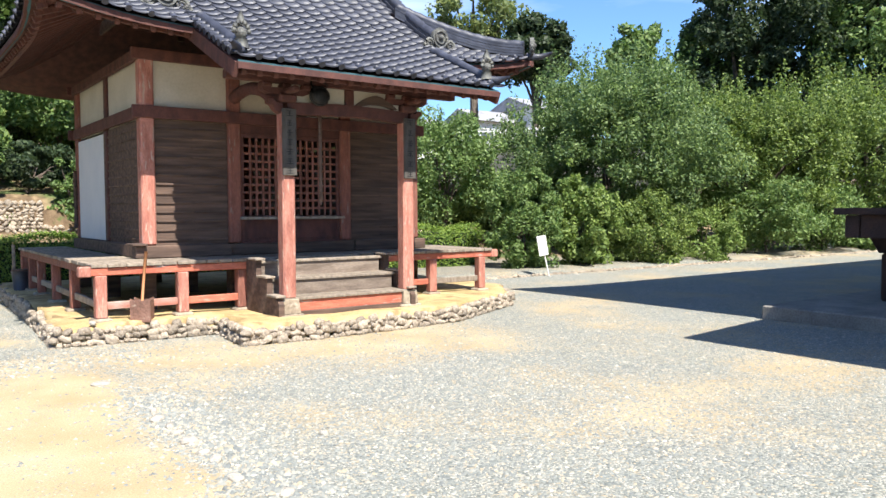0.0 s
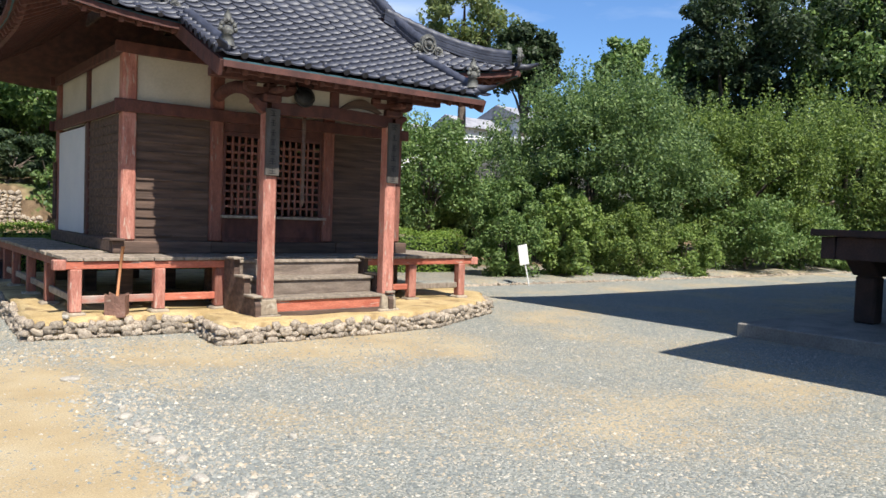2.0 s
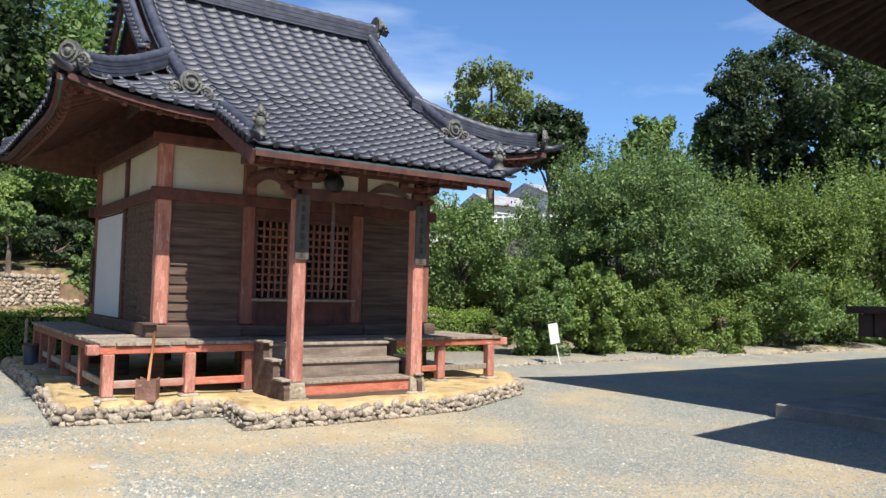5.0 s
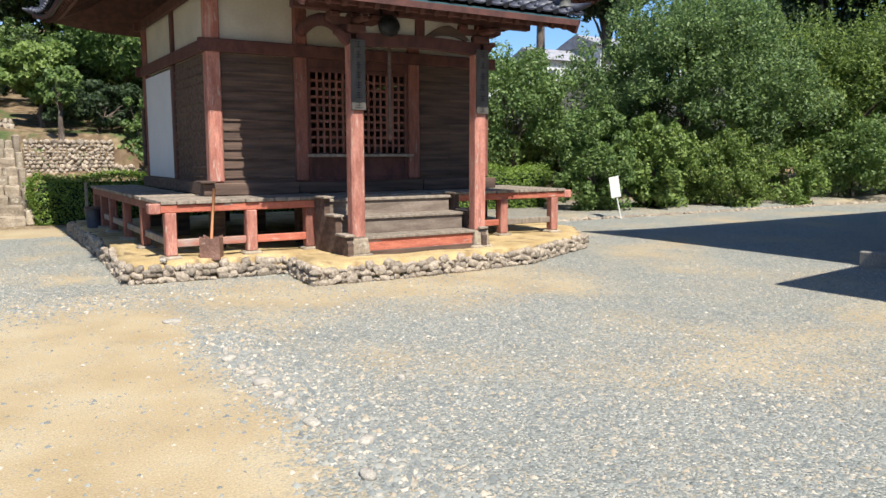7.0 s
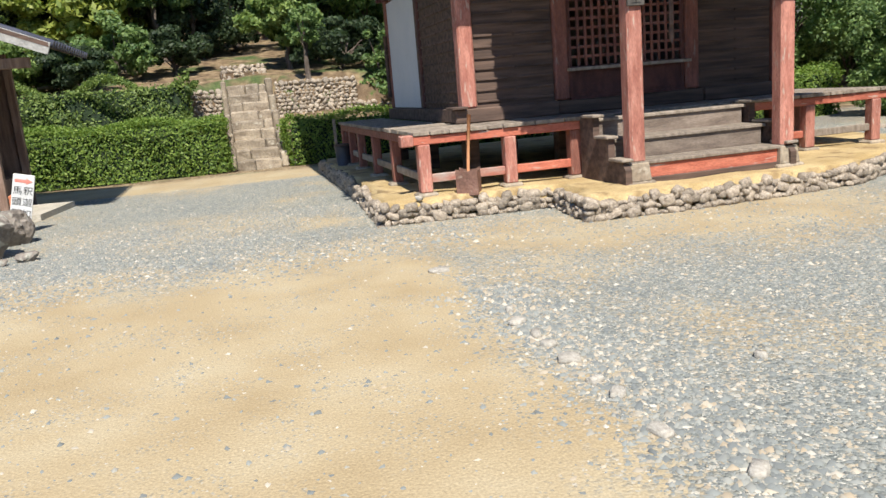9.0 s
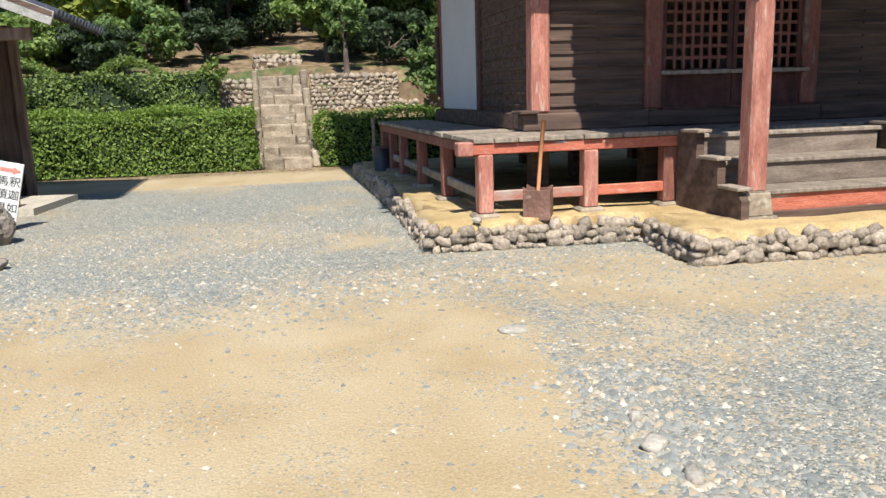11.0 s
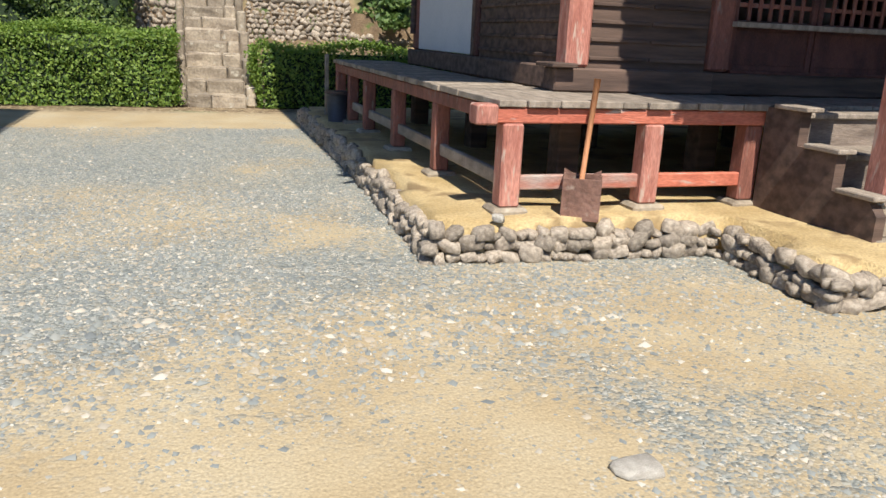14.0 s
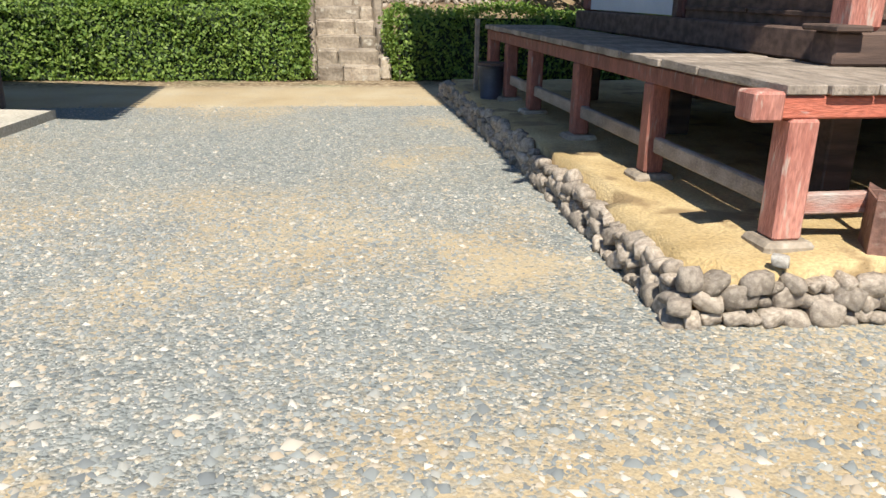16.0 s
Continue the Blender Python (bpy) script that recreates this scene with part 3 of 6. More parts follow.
# ---- the hall: steps ----
M_RISER = material("worn_grey_brown_plank", (0.12, 0.09, 0.07), (0.21, 0.165, 0.13), 5, 0.85, 0.3, 45, (0.6, 3, 3), vary=0.12)
steps = thing("wooden_steps", "worn grey wooden steps with a red-painted lowest riser", "steps", z=Z0)
for k, (top, nose) in enumerate(((0.475, -0.99), (0.70, -0.65), (0.918, -0.30))):
    part("tread", box(1.95, 3.90, nose - 0.03, nose + 0.40, top - 0.04 - Z0, top - Z0, 0.008), M_GREYWOOD, steps)
    part("riser", box(1.99, 3.86, nose, nose + 0.035, (0.0 if k == 0 else top - 0.225 - Z0), top - 0.04 - Z0, 0.004), M_REDH if k == 0 else M_RISER, steps, "red painted riser" if k == 0 else "worn grey-brown riser")
part("base_plank", box(2.0, 3.85, -1.02, -0.992, -0.02, 0.055, 0.006), M_DARKWOOD, steps)
stair_side = [(-1.08, 0.0), (-0.05, 0.0), (-0.05, 0.69), (-0.38, 0.69), (-0.38, 0.47), (-0.72, 0.47), (-0.72, 0.245), (-1.00, 0.245), (-1.08, 0.16)]
for sx in (1.90, 3.905):
    part("stringer", slab(stair_side, sx, sx + 0.075, axis="x"), M_DARKWOOD, steps)
    for (u, w) in ((-0.26, 0.69), (-0.57, 0.47), (-0.88, 0.245)):
        part("stringer_cap", box(sx - 0.04, sx + 0.10, u - 0.20, u + 0.10, w + 0.002, w + 0.032, 0.006), M_GREYWOOD, steps)

# ---- the hall: body ----
hall = thing("temple_hall", "small temple hall of red timber and cream plaster with tiled roof", "temple", z=0)


def h_part(name, bm, mat, label="", parent=None):
    return part(name, bm, mat, parent or hall, label)


PX, YF, YB, YM = (0.866, 2.09, 3.92, 5.22), 0.86, 4.78, 2.78
for px in PX:
    for py in (YF, YB):
        # the sunlit corner pillar is full red, the rest a shade-darkened copy
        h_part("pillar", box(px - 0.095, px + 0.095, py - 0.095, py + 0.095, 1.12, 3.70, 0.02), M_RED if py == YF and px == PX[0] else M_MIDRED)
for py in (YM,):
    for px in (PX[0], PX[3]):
        # middle pillars take the darkest red, eave shade included in the colour
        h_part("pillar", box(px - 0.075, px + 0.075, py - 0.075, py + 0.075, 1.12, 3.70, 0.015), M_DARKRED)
# ground sills, crossing at the corners
h_part("sill", box(0.66, 2.0, 0.70, 0.90, 0.947, 1.115, 0.012), M_DARKWOOD)
h_part("sill", box(2.003, 4.05, 0.73, 0.90, 0.947, 1.11, 0.012), M_DARKWOOD)
h_part("sill", box(4.053, 5.42, 0.70, 0.90, 0.947, 1.115, 0.012), M_DARKWOOD)
h_part("sill", box(0.715, 0.90, 0.905, YB + 0.12, 0.947, 1.12, 0.012), M_DARKWOOD)
h_part("sill", box(5.19, 5.37, 0.905, YB + 0.12, 0.947, 1.12, 0.012), M_DARKWOOD)
h_part("sill_capping", box(0.60, 0.80, 0.62, 0.92, 1.118, 1.15, 0.008), M_DARKWOOD)
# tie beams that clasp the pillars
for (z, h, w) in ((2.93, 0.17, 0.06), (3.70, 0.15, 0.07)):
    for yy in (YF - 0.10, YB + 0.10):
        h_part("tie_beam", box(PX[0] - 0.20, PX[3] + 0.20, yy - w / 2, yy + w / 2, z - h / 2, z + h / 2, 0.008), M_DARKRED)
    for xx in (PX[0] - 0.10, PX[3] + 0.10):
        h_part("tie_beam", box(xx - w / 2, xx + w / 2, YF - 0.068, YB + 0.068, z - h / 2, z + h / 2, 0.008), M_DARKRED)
# plaster above the tie beam
for a, b in zip(PX, PX[1:]):
    h_part("plaster_panel", box(a + 0.08, b - 0.08, YF - 0.02, YF + 0.05, 2.85, 3.70, 0), M_PLASTER)
    h_part("plaster_panel", box(a + 0.08, b - 0.08, YB - 0.05, YB + 0.02, 1.1, 3.70, 0), M_PLASTER)
for xx in (PX[0], PX[3]):
    for a, b in ((YF, YM), (YM, YB)):
        h_part("plaster_panel", box(xx - 0.03, xx + 0.03, a + 0.07, b - 0.07, 2.85, 3.70, 0), M_PLASTER)
# boarded bays: wide boards with slim battens across
def boarded(x0, x1, y, z0, z1, along="x", seed=1):
    bay = h_part("boarded_bay", box(x0, x1, y, y + 0.03, z0, z1, 0) if along == "x" else box(y, y + 0.03, x0, x1, z0, z1, 0), M_DARKWOOD, "dark weathered boards with horizontal battens")
    mid = (x0 + x1) / 2
    r = random.Random(seed)
    for a, b in ((x0 + 0.02, mid - 0.012), (mid + 0.012, x1 - 0.02)):
        k = 0
        z = z0 + 0.06
        while z < z1 - 0.03:
            d = r.uniform(-0.004, 0.004)
            lo, hi = (y - 0.022, y - 0.001) if along == "x" else (y + 0.001 - 0.022, y - 0.001)
            bmb = box(a, b, lo, hi, z + d, z + 0.028 + d, 0.004) if along == "x" else box(lo, hi, a, b, z + d, z + 0.028 + d, 0.004)
            h_part("batten", bmb, M_DARKWOOD, "", bay)
            z += 0.128
    return bay


boarded(PX[0] + 0.095, PX[1] - 0.095, YF - 0.03, 1.115, 2.845, seed=1)
boarded(PX[2] + 0.095, PX[3] - 0.095, YF - 0.03, 1.115, 2.845, seed=2)
boarded(YF + 0.095, YM - 0.075, PX[0] - 0.045, 1.12, 2.845, "y", 3)
boarded(YF + 0.095, YM - 0.075, PX[3] + 0.02, 1.12, 2.845, "y", 4)
h_part("white_wall_panel", box(PX[0] - 0.075, PX[0] - 0.03, YM + 0.09, YB - 0.09, 1.13, 2.80, 0.004), M_WHITE, "plain white board panel in the side wall")
h_part("panel_frame", box(PX[0] - 0.08, PX[0] - 0.02, YM + 0.01, YM + 0.088, 1.12, 2.845, 0.004), M_DARKWOOD)
h_part("drain_pipe", tube([(PX[0] - 0.12, YB + 0.01, 1.3), (PX[0] - 0.12, YB + 0.01, 2.3)], [0.035, 0.035], 8), M_DARKWOOD, "dark bracket on the rear pillar")
h_part("white_wall_panel", box(PX[3] + 0.03, PX[3] + 0.075, YM + 0.09, YB - 0.09, 1.13, 2.80, 0.004), M_WHITE)
h_part("inner_floor", box(0.9, 5.2, 0.95, YB - 0.05, 0.95, 1.0, 0), M_DARKWOOD)
h_part("inner_ceiling", box(0.9, 5.2, 0.95, YB - 0.05, 3.0, 3.04, 0), M_DARKWOOD)
# the lattice doors
for x0, x1 in ((2.19, 2.995), (3.005, 3.82)):
    door = h_part("lattice_door", box(x0, x0 + 0.05, YF - 0.05, YF - 0.01, 1.12, 2.72, 0.004), M_DARKRED, "red-brown lattice door")
    h_part("stile", box(x1 - 0.05, x1, YF - 0.05, YF - 0.01, 1.12, 2.72, 0.004), M_DARKRED, "", door)
    for z0, z1 in ((2.66, 2.72), (1.44, 1.515), (1.12, 1.18)):
        h_part("door_rail", box(x0 + 0.05, x1 - 0.05, YF - 0.052, YF - 0.008, z0, z1, 0.004), M_DARKRED, "", door)
    h_part("lower_panel", box(x0 + 0.05, x1 - 0.05, YF - 0.035, YF - 0.02, 1.18, 1.44, 0), M_DARKRED, "", door)
    nb = 7
    for k in range(1, nb):
        xx = x0 + 0.05 + (x1 - x0 - 0.10) * k / nb
        h_part("lattice_bar", box(xx - 0.017, xx + 0.017, YF - 0.046, YF - 0.026, 1.515, 2.66, 0.003), M_MIDRED, "", door)
    for k in range(1, 10):
        zz = 1.515 + 1.145 * k / 10
        h_part("lattice_bar", box(x0 + 0.05, x1 - 0.05, YF - 0.034, YF - 0.012, zz - 0.017, zz + 0.017, 0.003), M_MIDRED, "", door)
h_part("threshold", box(2.19, 3.82, YF - 0.10, YF + 0.02, 1.112, 1.135, 0.004), M_DARKRED)
h_part("lintel", box(2.19, 3.82, YF - 0.07, YF + 0.02, 2.722, 2.845, 0.004), M_DARKRED)
h_part("threshold_rail", box(2.15, 3.86, YF - 0.16, YF - 0.10, 1.46, 1.50, 0.004), M_GREYWOOD)

# ---- the porch ----
PY = -0.93
for px in (PX[1] + 0.0, PX[2]):
    post = h_part("porch_post", box(px - 0.088, px + 0.088, PY - 0.088, PY + 0.088, Z0 + 0.22, 2.84, 0.022), M_RED, "red porch post, faded grey on one side")
    cone = box(px - 0.11, px + 0.11, PY - 0.11, PY + 0.11, Z0 + 0.03, Z0 + 0.22, 0.008)
    for v in cone.verts:
        if v.co.z < Z0 + 0.1:
            v.co.x += 0.018 * (1 if v.co.x > px else -1)
            v.co.y += 0.018 * (1 if v.co.y > PY else -1)
    h_part("post_base", cone, M_STEP, "tapered grey stone base", post)
    h_part("base_slab", box(px - 0.17, px + 0.17, PY - 0.16, PY + 0.16, Z0 - 0.04, Z0 + 0.03, 0.02), M_STEP, "", post)
# bowed porch beam with carved noses
n = 16
outline = [(PX[1] + (PX[2] - PX[1]) * i / n, 2.80 + 0.035 * math.sin(math.pi * i / n)) for i in range(n + 1)] + [(PX[2] - (PX[2] - PX[1]) * i / n, 2.955 + 0.03 * math.sin(math.pi * i / n)) for i in range(n + 1)]
h_part("porch_beam", slab(outline, PY - 0.07, PY + 0.07), M_DARKRED)
for px, s in ((PX[1], -1), (PX[2], 1)):
    curl = [(px + s * a, b) for a, b in ((0.06, 2.80), (0.06, 2.94), (0.14, 2.95), (0.20, 2.99), (0.25, 2.98), (0.25, 2.93), (0.20, 2.91), (0.17, 2.86), (0.12, 2.82))]
    if s > 0:
        curl.reverse()
    h_part("carved_nose", slab(curl, PY - 0.055, PY + 0.055), M_DARKRED, "carved beam nose")
    h_part("bearing_block", box(px - 0.12, px + 0.12, PY - 0.12, PY + 0.12, 2.95, 3.06, 0.025), M_DARKRED)
    for ox in (-0.27, 0.0, 0.27):
        h_part("small_block", box(px + ox - 0.065, px + ox + 0.065, PY - 0.085, PY + 0.085, 3.125, 3.19, 0.015), M_DARKRED)
    h_part("cross_arm", box(px - 0.05, px + 0.05, PY - 0.34, PY + 0.20, 3.055, 3.13, 0.02), M_DARKRED)
    arm = [(px - 0.34, 3.13), (px - 0.33, 3.09), (px - 0.24, 3.05), (px + 0.24, 3.05), (px + 0.33, 3.09), (px + 0.34, 3.13)]
    h_part("bracket_arm", slab(arm, PY - 0.06, PY + 0.06), M_DARKRED)
    # shrimp-curved tie from the hall's pillar to the porch post
    path = [(px, YF - 0.05 - (YF - 0.15 - PY) * k / 10, 3.20 - 0.30 * (k / 10) ** 1.6 + 0.15 * math.sin(math.pi * k / 10)) for k in range(11)]
    h_part("curved_tie", tube(path, [0.085] * 11, 8), M_DARKRED)
h_part("porch_purlin", box(1.30, 4.77, PY - 0.06, PY + 0.06, 3.19, 3.30, 0.01), M_DARKRED)
h_part("porch_plaster", box(2.16, 3.85, PY - 0.012, PY + 0.012, 2.955, 3.19, 0), M_PLASTER)
for cx in (3.42,):
    frog = []
    for k in range(13):
        u = -1 + 2 * k / 12
        frog.append((cx + 0.34 * u, 2.985 + 0.165 * (1 - abs(u) ** 1.6)))
    for k in range(13):
        u = 1 - 2 * k / 12
        frog.append((cx + 0.27 * u, 2.972 + 0.05 * (1 - abs(u) ** 2)))
    h_part("frog_leg_strut", slab(frog, PY - 0.05, PY + 0.05), M_DARKWOOD, "dark carved frog-leg strut")
h_part("strut_block", box(2.94, 3.07, PY - 0.05, PY + 0.05, 2.97, 3.19, 0.008), M_DARKRED)

# ---- the roof ----
XC, HW, YE, YR = 3.043, 3.69, -0.47, 3.08
XL, XR = XC - HW, XC + HW
GX0, GX1 = 0.90, 5.30          # the gables
KX0, KX1, KD = 1.13, 4.92, -1.33  # the porch roof


def rise(d):
    return 3.90 + 0.46 * d + 0.083 * max(d, 0) * abs(d)


def flare(u, half, d):
    k = max(0.0, (abs(u) / half - 0.45) / 0.55)
    return 0.22 * k ** 2.2 * math.exp(-max(d, 0) * 1.1)


def front(x, d, back=False):
    """A point of the front (or rear) slope: d is its level distance from the eave."""
    out = 0.10 * max(0.0, (abs(x - XC) / HW - 0.6) / 0.4) ** 2 * math.exp(-max(d, 0) * 2)
    y = YE - out + d
    return Vector((x, 2 * YR - y if back else y, rise(d) + flare(x - XC, HW, d)))


def flank(y, d, right=False):
    """A point of a side slope."""
    half = YR - YE
    out = 0.10 * max(0.0, (abs(y - YR) / half - 0.6) / 0.4) ** 2 * math.exp(-max(d, 0) * 2)
    x = XL - out + d
    return Vector((2 * XC - x if right else x, y, rise(d) + flare(y - YR, half, d)))


def sheet(grid, thick, name, mat, label=""):
    """A thick sheet over a grid of points."""
    bm = bmesh.new()
    top = [[bm.verts.new(p) for p in row] for row in grid]
    low = [[bm.verts.new(p - Vector((0, 0, thick))) for p in row] for row in grid]
    r, c = len(grid), len(grid[0])
    for j in range(r - 1):
        for i in range(c - 1):
            bm.faces.new((top[j][i], top[j][i + 1], top[j + 1][i + 1], top[j + 1][i]))
            bm.faces.new((low[j + 1][i], low[j + 1][i + 1], low[j][i + 1], low[j][i]))
    for j in range(r - 1):
        for i in (0, c - 1):
            q = (top[j][i], top[j + 1][i], low[j + 1][i], low[j][i])
            bm.faces.new(q if i == 0 else q[::-1])
    for i in range(c - 1):
        for j in (0, r - 1):
            q = (top[j][i + 1], top[j][i], low[j][i], low[j][i + 1])
            bm.faces.new(q if j == 0 else q[::-1])
    return h_part(name, bm, mat, label)


def lift(p, h):
    return p + Vector((0, 0, h))


n = 24
for back in (False, True):
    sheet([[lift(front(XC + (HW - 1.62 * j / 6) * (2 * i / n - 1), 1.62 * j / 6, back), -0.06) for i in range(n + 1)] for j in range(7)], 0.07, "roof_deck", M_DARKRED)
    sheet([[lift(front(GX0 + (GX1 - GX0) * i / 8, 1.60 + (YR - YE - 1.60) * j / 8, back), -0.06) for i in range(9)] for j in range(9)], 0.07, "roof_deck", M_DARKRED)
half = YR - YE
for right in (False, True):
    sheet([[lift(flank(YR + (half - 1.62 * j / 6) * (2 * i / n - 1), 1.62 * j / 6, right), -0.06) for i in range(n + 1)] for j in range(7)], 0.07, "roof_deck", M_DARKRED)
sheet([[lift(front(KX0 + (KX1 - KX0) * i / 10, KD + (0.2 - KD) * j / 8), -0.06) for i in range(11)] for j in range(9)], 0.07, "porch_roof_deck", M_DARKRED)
# gable walls
for gx in (GX0 + 0.35, GX1 - 0.35):
    tri = [(YR - 1.8, rise(1.6) - 0.1), (YR + 1.8, rise(1.6) - 0.1)] + [(YR + 1.8 - 3.6 * k / 12, rise(half - abs(1.8 - 3.6 * k / 12)) - 0.12) for k in range(13)]
    h_part("gable_wall", slab(tri, gx - 0.02, gx + 0.02, axis="x"), M_DARKWOOD)

TW, TL = 0.262, 0.200


def tile_mesh():
    """A pantile: its cross-section swings up into a roll at one side; the lower edge has a thick lip."""
    prof = [(-0.5, 0.022), (-0.45, 0.036), (-0.39, 0.037), (-0.32, 0.022), (-0.18, 0.005), (0.06, 0.0), (0.28, 0.004), (0.42, 0.014), (0.53, 0.026)]
    bm = bmesh.new()
    rows = []
    for (v, lip) in ((-0.57, -0.020), (-0.56, 0.0), (0.52, -0.014)):
        rows.append([bm.verts.new((u * TW, v * TL, h + lip + (0.012 if v < 0 else 0))) for u, h in prof])
    for a, b in zip(rows, rows[1:]):
        for k in range(len(prof) - 1):
            f = bm.faces.new((a[k], a[k + 1], b[k + 1], b[k]))
            f.smooth = b is rows[2]
    me = mesh_of(bm, "tile")
    me.materials.append(M_TILE)
    return me


TILE = tile_mesh()
t_co = np.array([v.co[:] for v in TILE.vertices])
t_faces = [tuple(p.vertices) for p in TILE.polygons]
tiled = h_part("tiling", box(2, 2.1, 2.9, 3.0, 4.4, 4.5, 0), M_DARKWOOD, "rows of dark grey glazed pantiles")
rest_v, rest_f, single = [], [], 0


def lay(place, a, d, alone):
    """One tile at (a, d) of a slope."""
    global single
    p, ahead, aside = place(a, d), place(a, d + 0.05), place(a + 0.05, d)
    v = (ahead - p).normalized()
    u = (aside - p).normalized()
    u = (u - v * u.dot(v)).normalized()
    w = u.cross(v)
    if w.z < 0:
        u, w = -u, -w
    m = Matrix((u, v, w)).transposed().to_4x4()
    m.translation = p + w * 0.012
    if alone and single < 300:
        ob = new("tile", TILE)
        ob.parent = tiled
        ob.matrix_world = m
        single += 1
    else:
        r = np.array(m)
        base = sum(len(q) for q in rest_v)
        rest_v.append(t_co @ r[:3, :3].T + r[:3, 3])
        rest_f.extend(tuple(i + base for i in f) for f in t_faces)


def slope_rows(d0, d1):
    d, rows = d0, []
    while d < d1:
        g = 0.46 + 0.166 * max(d, 0)
        rows.append(d)
        d += TL / math.hypot(1, g)
    return rows


def cap(p, ahead):
    """The round end of an eave tile."""
    d = (ahead - p).normalized()
    h_part("eave_cap", tube([p - d * 0.03, p + d * 0.06], [0.040, 0.042], 10), M_TILE)


rows = slope_rows(KD + 0.1, half)
for d in rows:
    for k in range(-int(HW / TW) - 1, int(HW / TW) + 2):
        x = XC + TW * k
        porch = KX0 + 0.06 < x < KX1 - 0.04
        if d < 0.0 and not porch:
            continue
        if abs(x - XC) > HW - d - 0.08 if d < 1.62 else not (GX0 + 0.10 < x < GX1 - 0.10):
            continue
        lay(front, x, d, porch and d < 1.4)
        if 0 < d < 1.62:
            lay(lambda a, e: front(a, e, True), x, d, False)
for right in (False, True):
    for d in slope_rows(0.06, 1.62):
        for k in range(-int(half / TW), int(half / TW) + 1):
            y = YR + TW * k
            if abs(y - YR) < half - d - 0.05:
                lay(lambda a, e: flank(a, e, right), y, d, False)
me = bpy.data.meshes.new("more_tiles")
me.from_pydata(np.concatenate(rest_v).tolist(), [], rest_f)
me.polygons.foreach_set("use_smooth", [True] * len(rest_f))
me.materials.append(M_TILE)
more = new("more_tiles", me)
more.parent = hall
tagged(more, kind="stuff")
for k in range(-int(HW / TW), int(HW / TW) + 1):
    x = XC + TW * k - 0.4 * TW
    if not KX0 < x < KX1 - 0.04:
        continue
    cap(lift(front(x, KD + 0.02), 0.045), front(x, KD - 0.1))
for k in range(-int(HW / TW), int(HW / TW) + 1):
    x = XC + TW * k - 0.4 * TW
    if abs(x - XC) < HW - 0.1 and not KX0 < x < KX1:
        cap(lift(front(x, -0.02), 0.045), front(x, -0.12))
for right in (False, True):
    for k in range(-int(half / TW), int(half / TW) + 1):
        y = YR + TW * k
        if abs(y - YR) < half - 0.1:
            cap(lift(flank(y, -0.02, right), 0.04), flank(y, -0.12, right))

# eave boards, the teal strip under the tiles, and rafters
def eave_strip(points, drop, w, h, name, mat):
    bm = bmesh.new()
    for p, q in zip(points, points[1:]):
        beam(lift(p, -drop), lift(q, -drop), w, h, 0, bm)
    h_part(name, bm, mat)


lines = []
lines.append([front(KX0 + 0.01 + (KX1 - KX0 - 0.02) * i / 10, KD + 0.05) for i in range(11)])
lines.append([front(XL + 0.05 + (KX0 - XL - 0.02) * i / 8, 0.05) for i in range(9)])
lines.append([front(KX1 + (XR - KX1 - 0.05) * i / 8, 0.05) for i in range(9)])
for right in (False, True):
    lines.append([flank(YR + (half - 0.05) * (2 * i / 16 - 1), 0.05, right) for i in range(17)])
for pts in lines:
    eave_strip([p - (Vector((XC, YR, p.z)) - p).normalized() * 0.015 for p in pts], 0.095, 0.045, 0.075, "teal_strip", M_TEAL)
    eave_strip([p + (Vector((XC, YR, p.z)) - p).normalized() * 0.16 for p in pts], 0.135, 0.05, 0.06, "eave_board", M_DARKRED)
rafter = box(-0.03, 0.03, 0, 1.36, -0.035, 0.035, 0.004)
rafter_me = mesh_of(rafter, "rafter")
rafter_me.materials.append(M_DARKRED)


def lay_rafter(p, q):
    d = q - p
    side = d.cross(Vector((0, 0, 1))).normalized()
    m = Matrix((side, d.normalized(), side.cross(d.normalized()))).transposed().to_4x4()
    m.translation = p
    ob = new("rafter", rafter_me)
    ob.parent = hall
    ob.matrix_world = m @ Matrix.Diagonal((1, d.length / 1.36, 1, 1))


for k in range(34):
    x = XL + 0.25 + k * (2 * HW - 0.5) / 33
    if not KX0 + 0.05 < x < KX1 - 0.05:
        lay_rafter(lift(front(x, 0.10), -0.19), lift(front(x, max(0.2, min(1.4, HW - abs(x - XC) - 0.06))), -0.19))
for k in range(19):
    x = KX0 + 0.12 + k * (KX1 - KX0 - 0.24) / 18
    lay_rafter(lift(front(x, KD + 0.13), -0.20), lift(front(x, 0.1), -0.20))
for right in (False, True):
    for k in range(32):
        y = YR + (half - 0.25) * (2 * k / 31 - 1)
        lay_rafter(lift(flank(y, 0.10, right), -0.19), lift(flank(y, max(0.2, min(1.4, half - abs(y - YR) - 0.06)), right), -0.19))
# barge boards at the sides of the porch roof, and the row of side tiles on them
for kx, s in ((KX0, -1), (KX1, 1)):
    bm = bmesh.new()
    ds = [KD + 0.04 + (0.25 - KD) * i / 6 for i in range(7)]
    for a, b in zip(ds, ds[1:]):
        beam(lift(front(kx + s * 0.01, a), -0.16), lift(front(kx + s * 0.01, b), -0.16), 0.05, 0.17, 0, bm)
    h_part("barge_board", bm, M_DARKRED)
    bm = bmesh.new()
    for i in range(9):
        p = lift(front(kx, KD + 0.10 + 0.15 * i), 0.03)
        tube([p + Vector((-s * 0.10, 0, 0.02)), p + Vector((s * 0.07, 0, -0.005))], [0.045, 0.045], 8, bm)
    h_part("side_tiles", bm, M_TILE, "row of round side tiles")


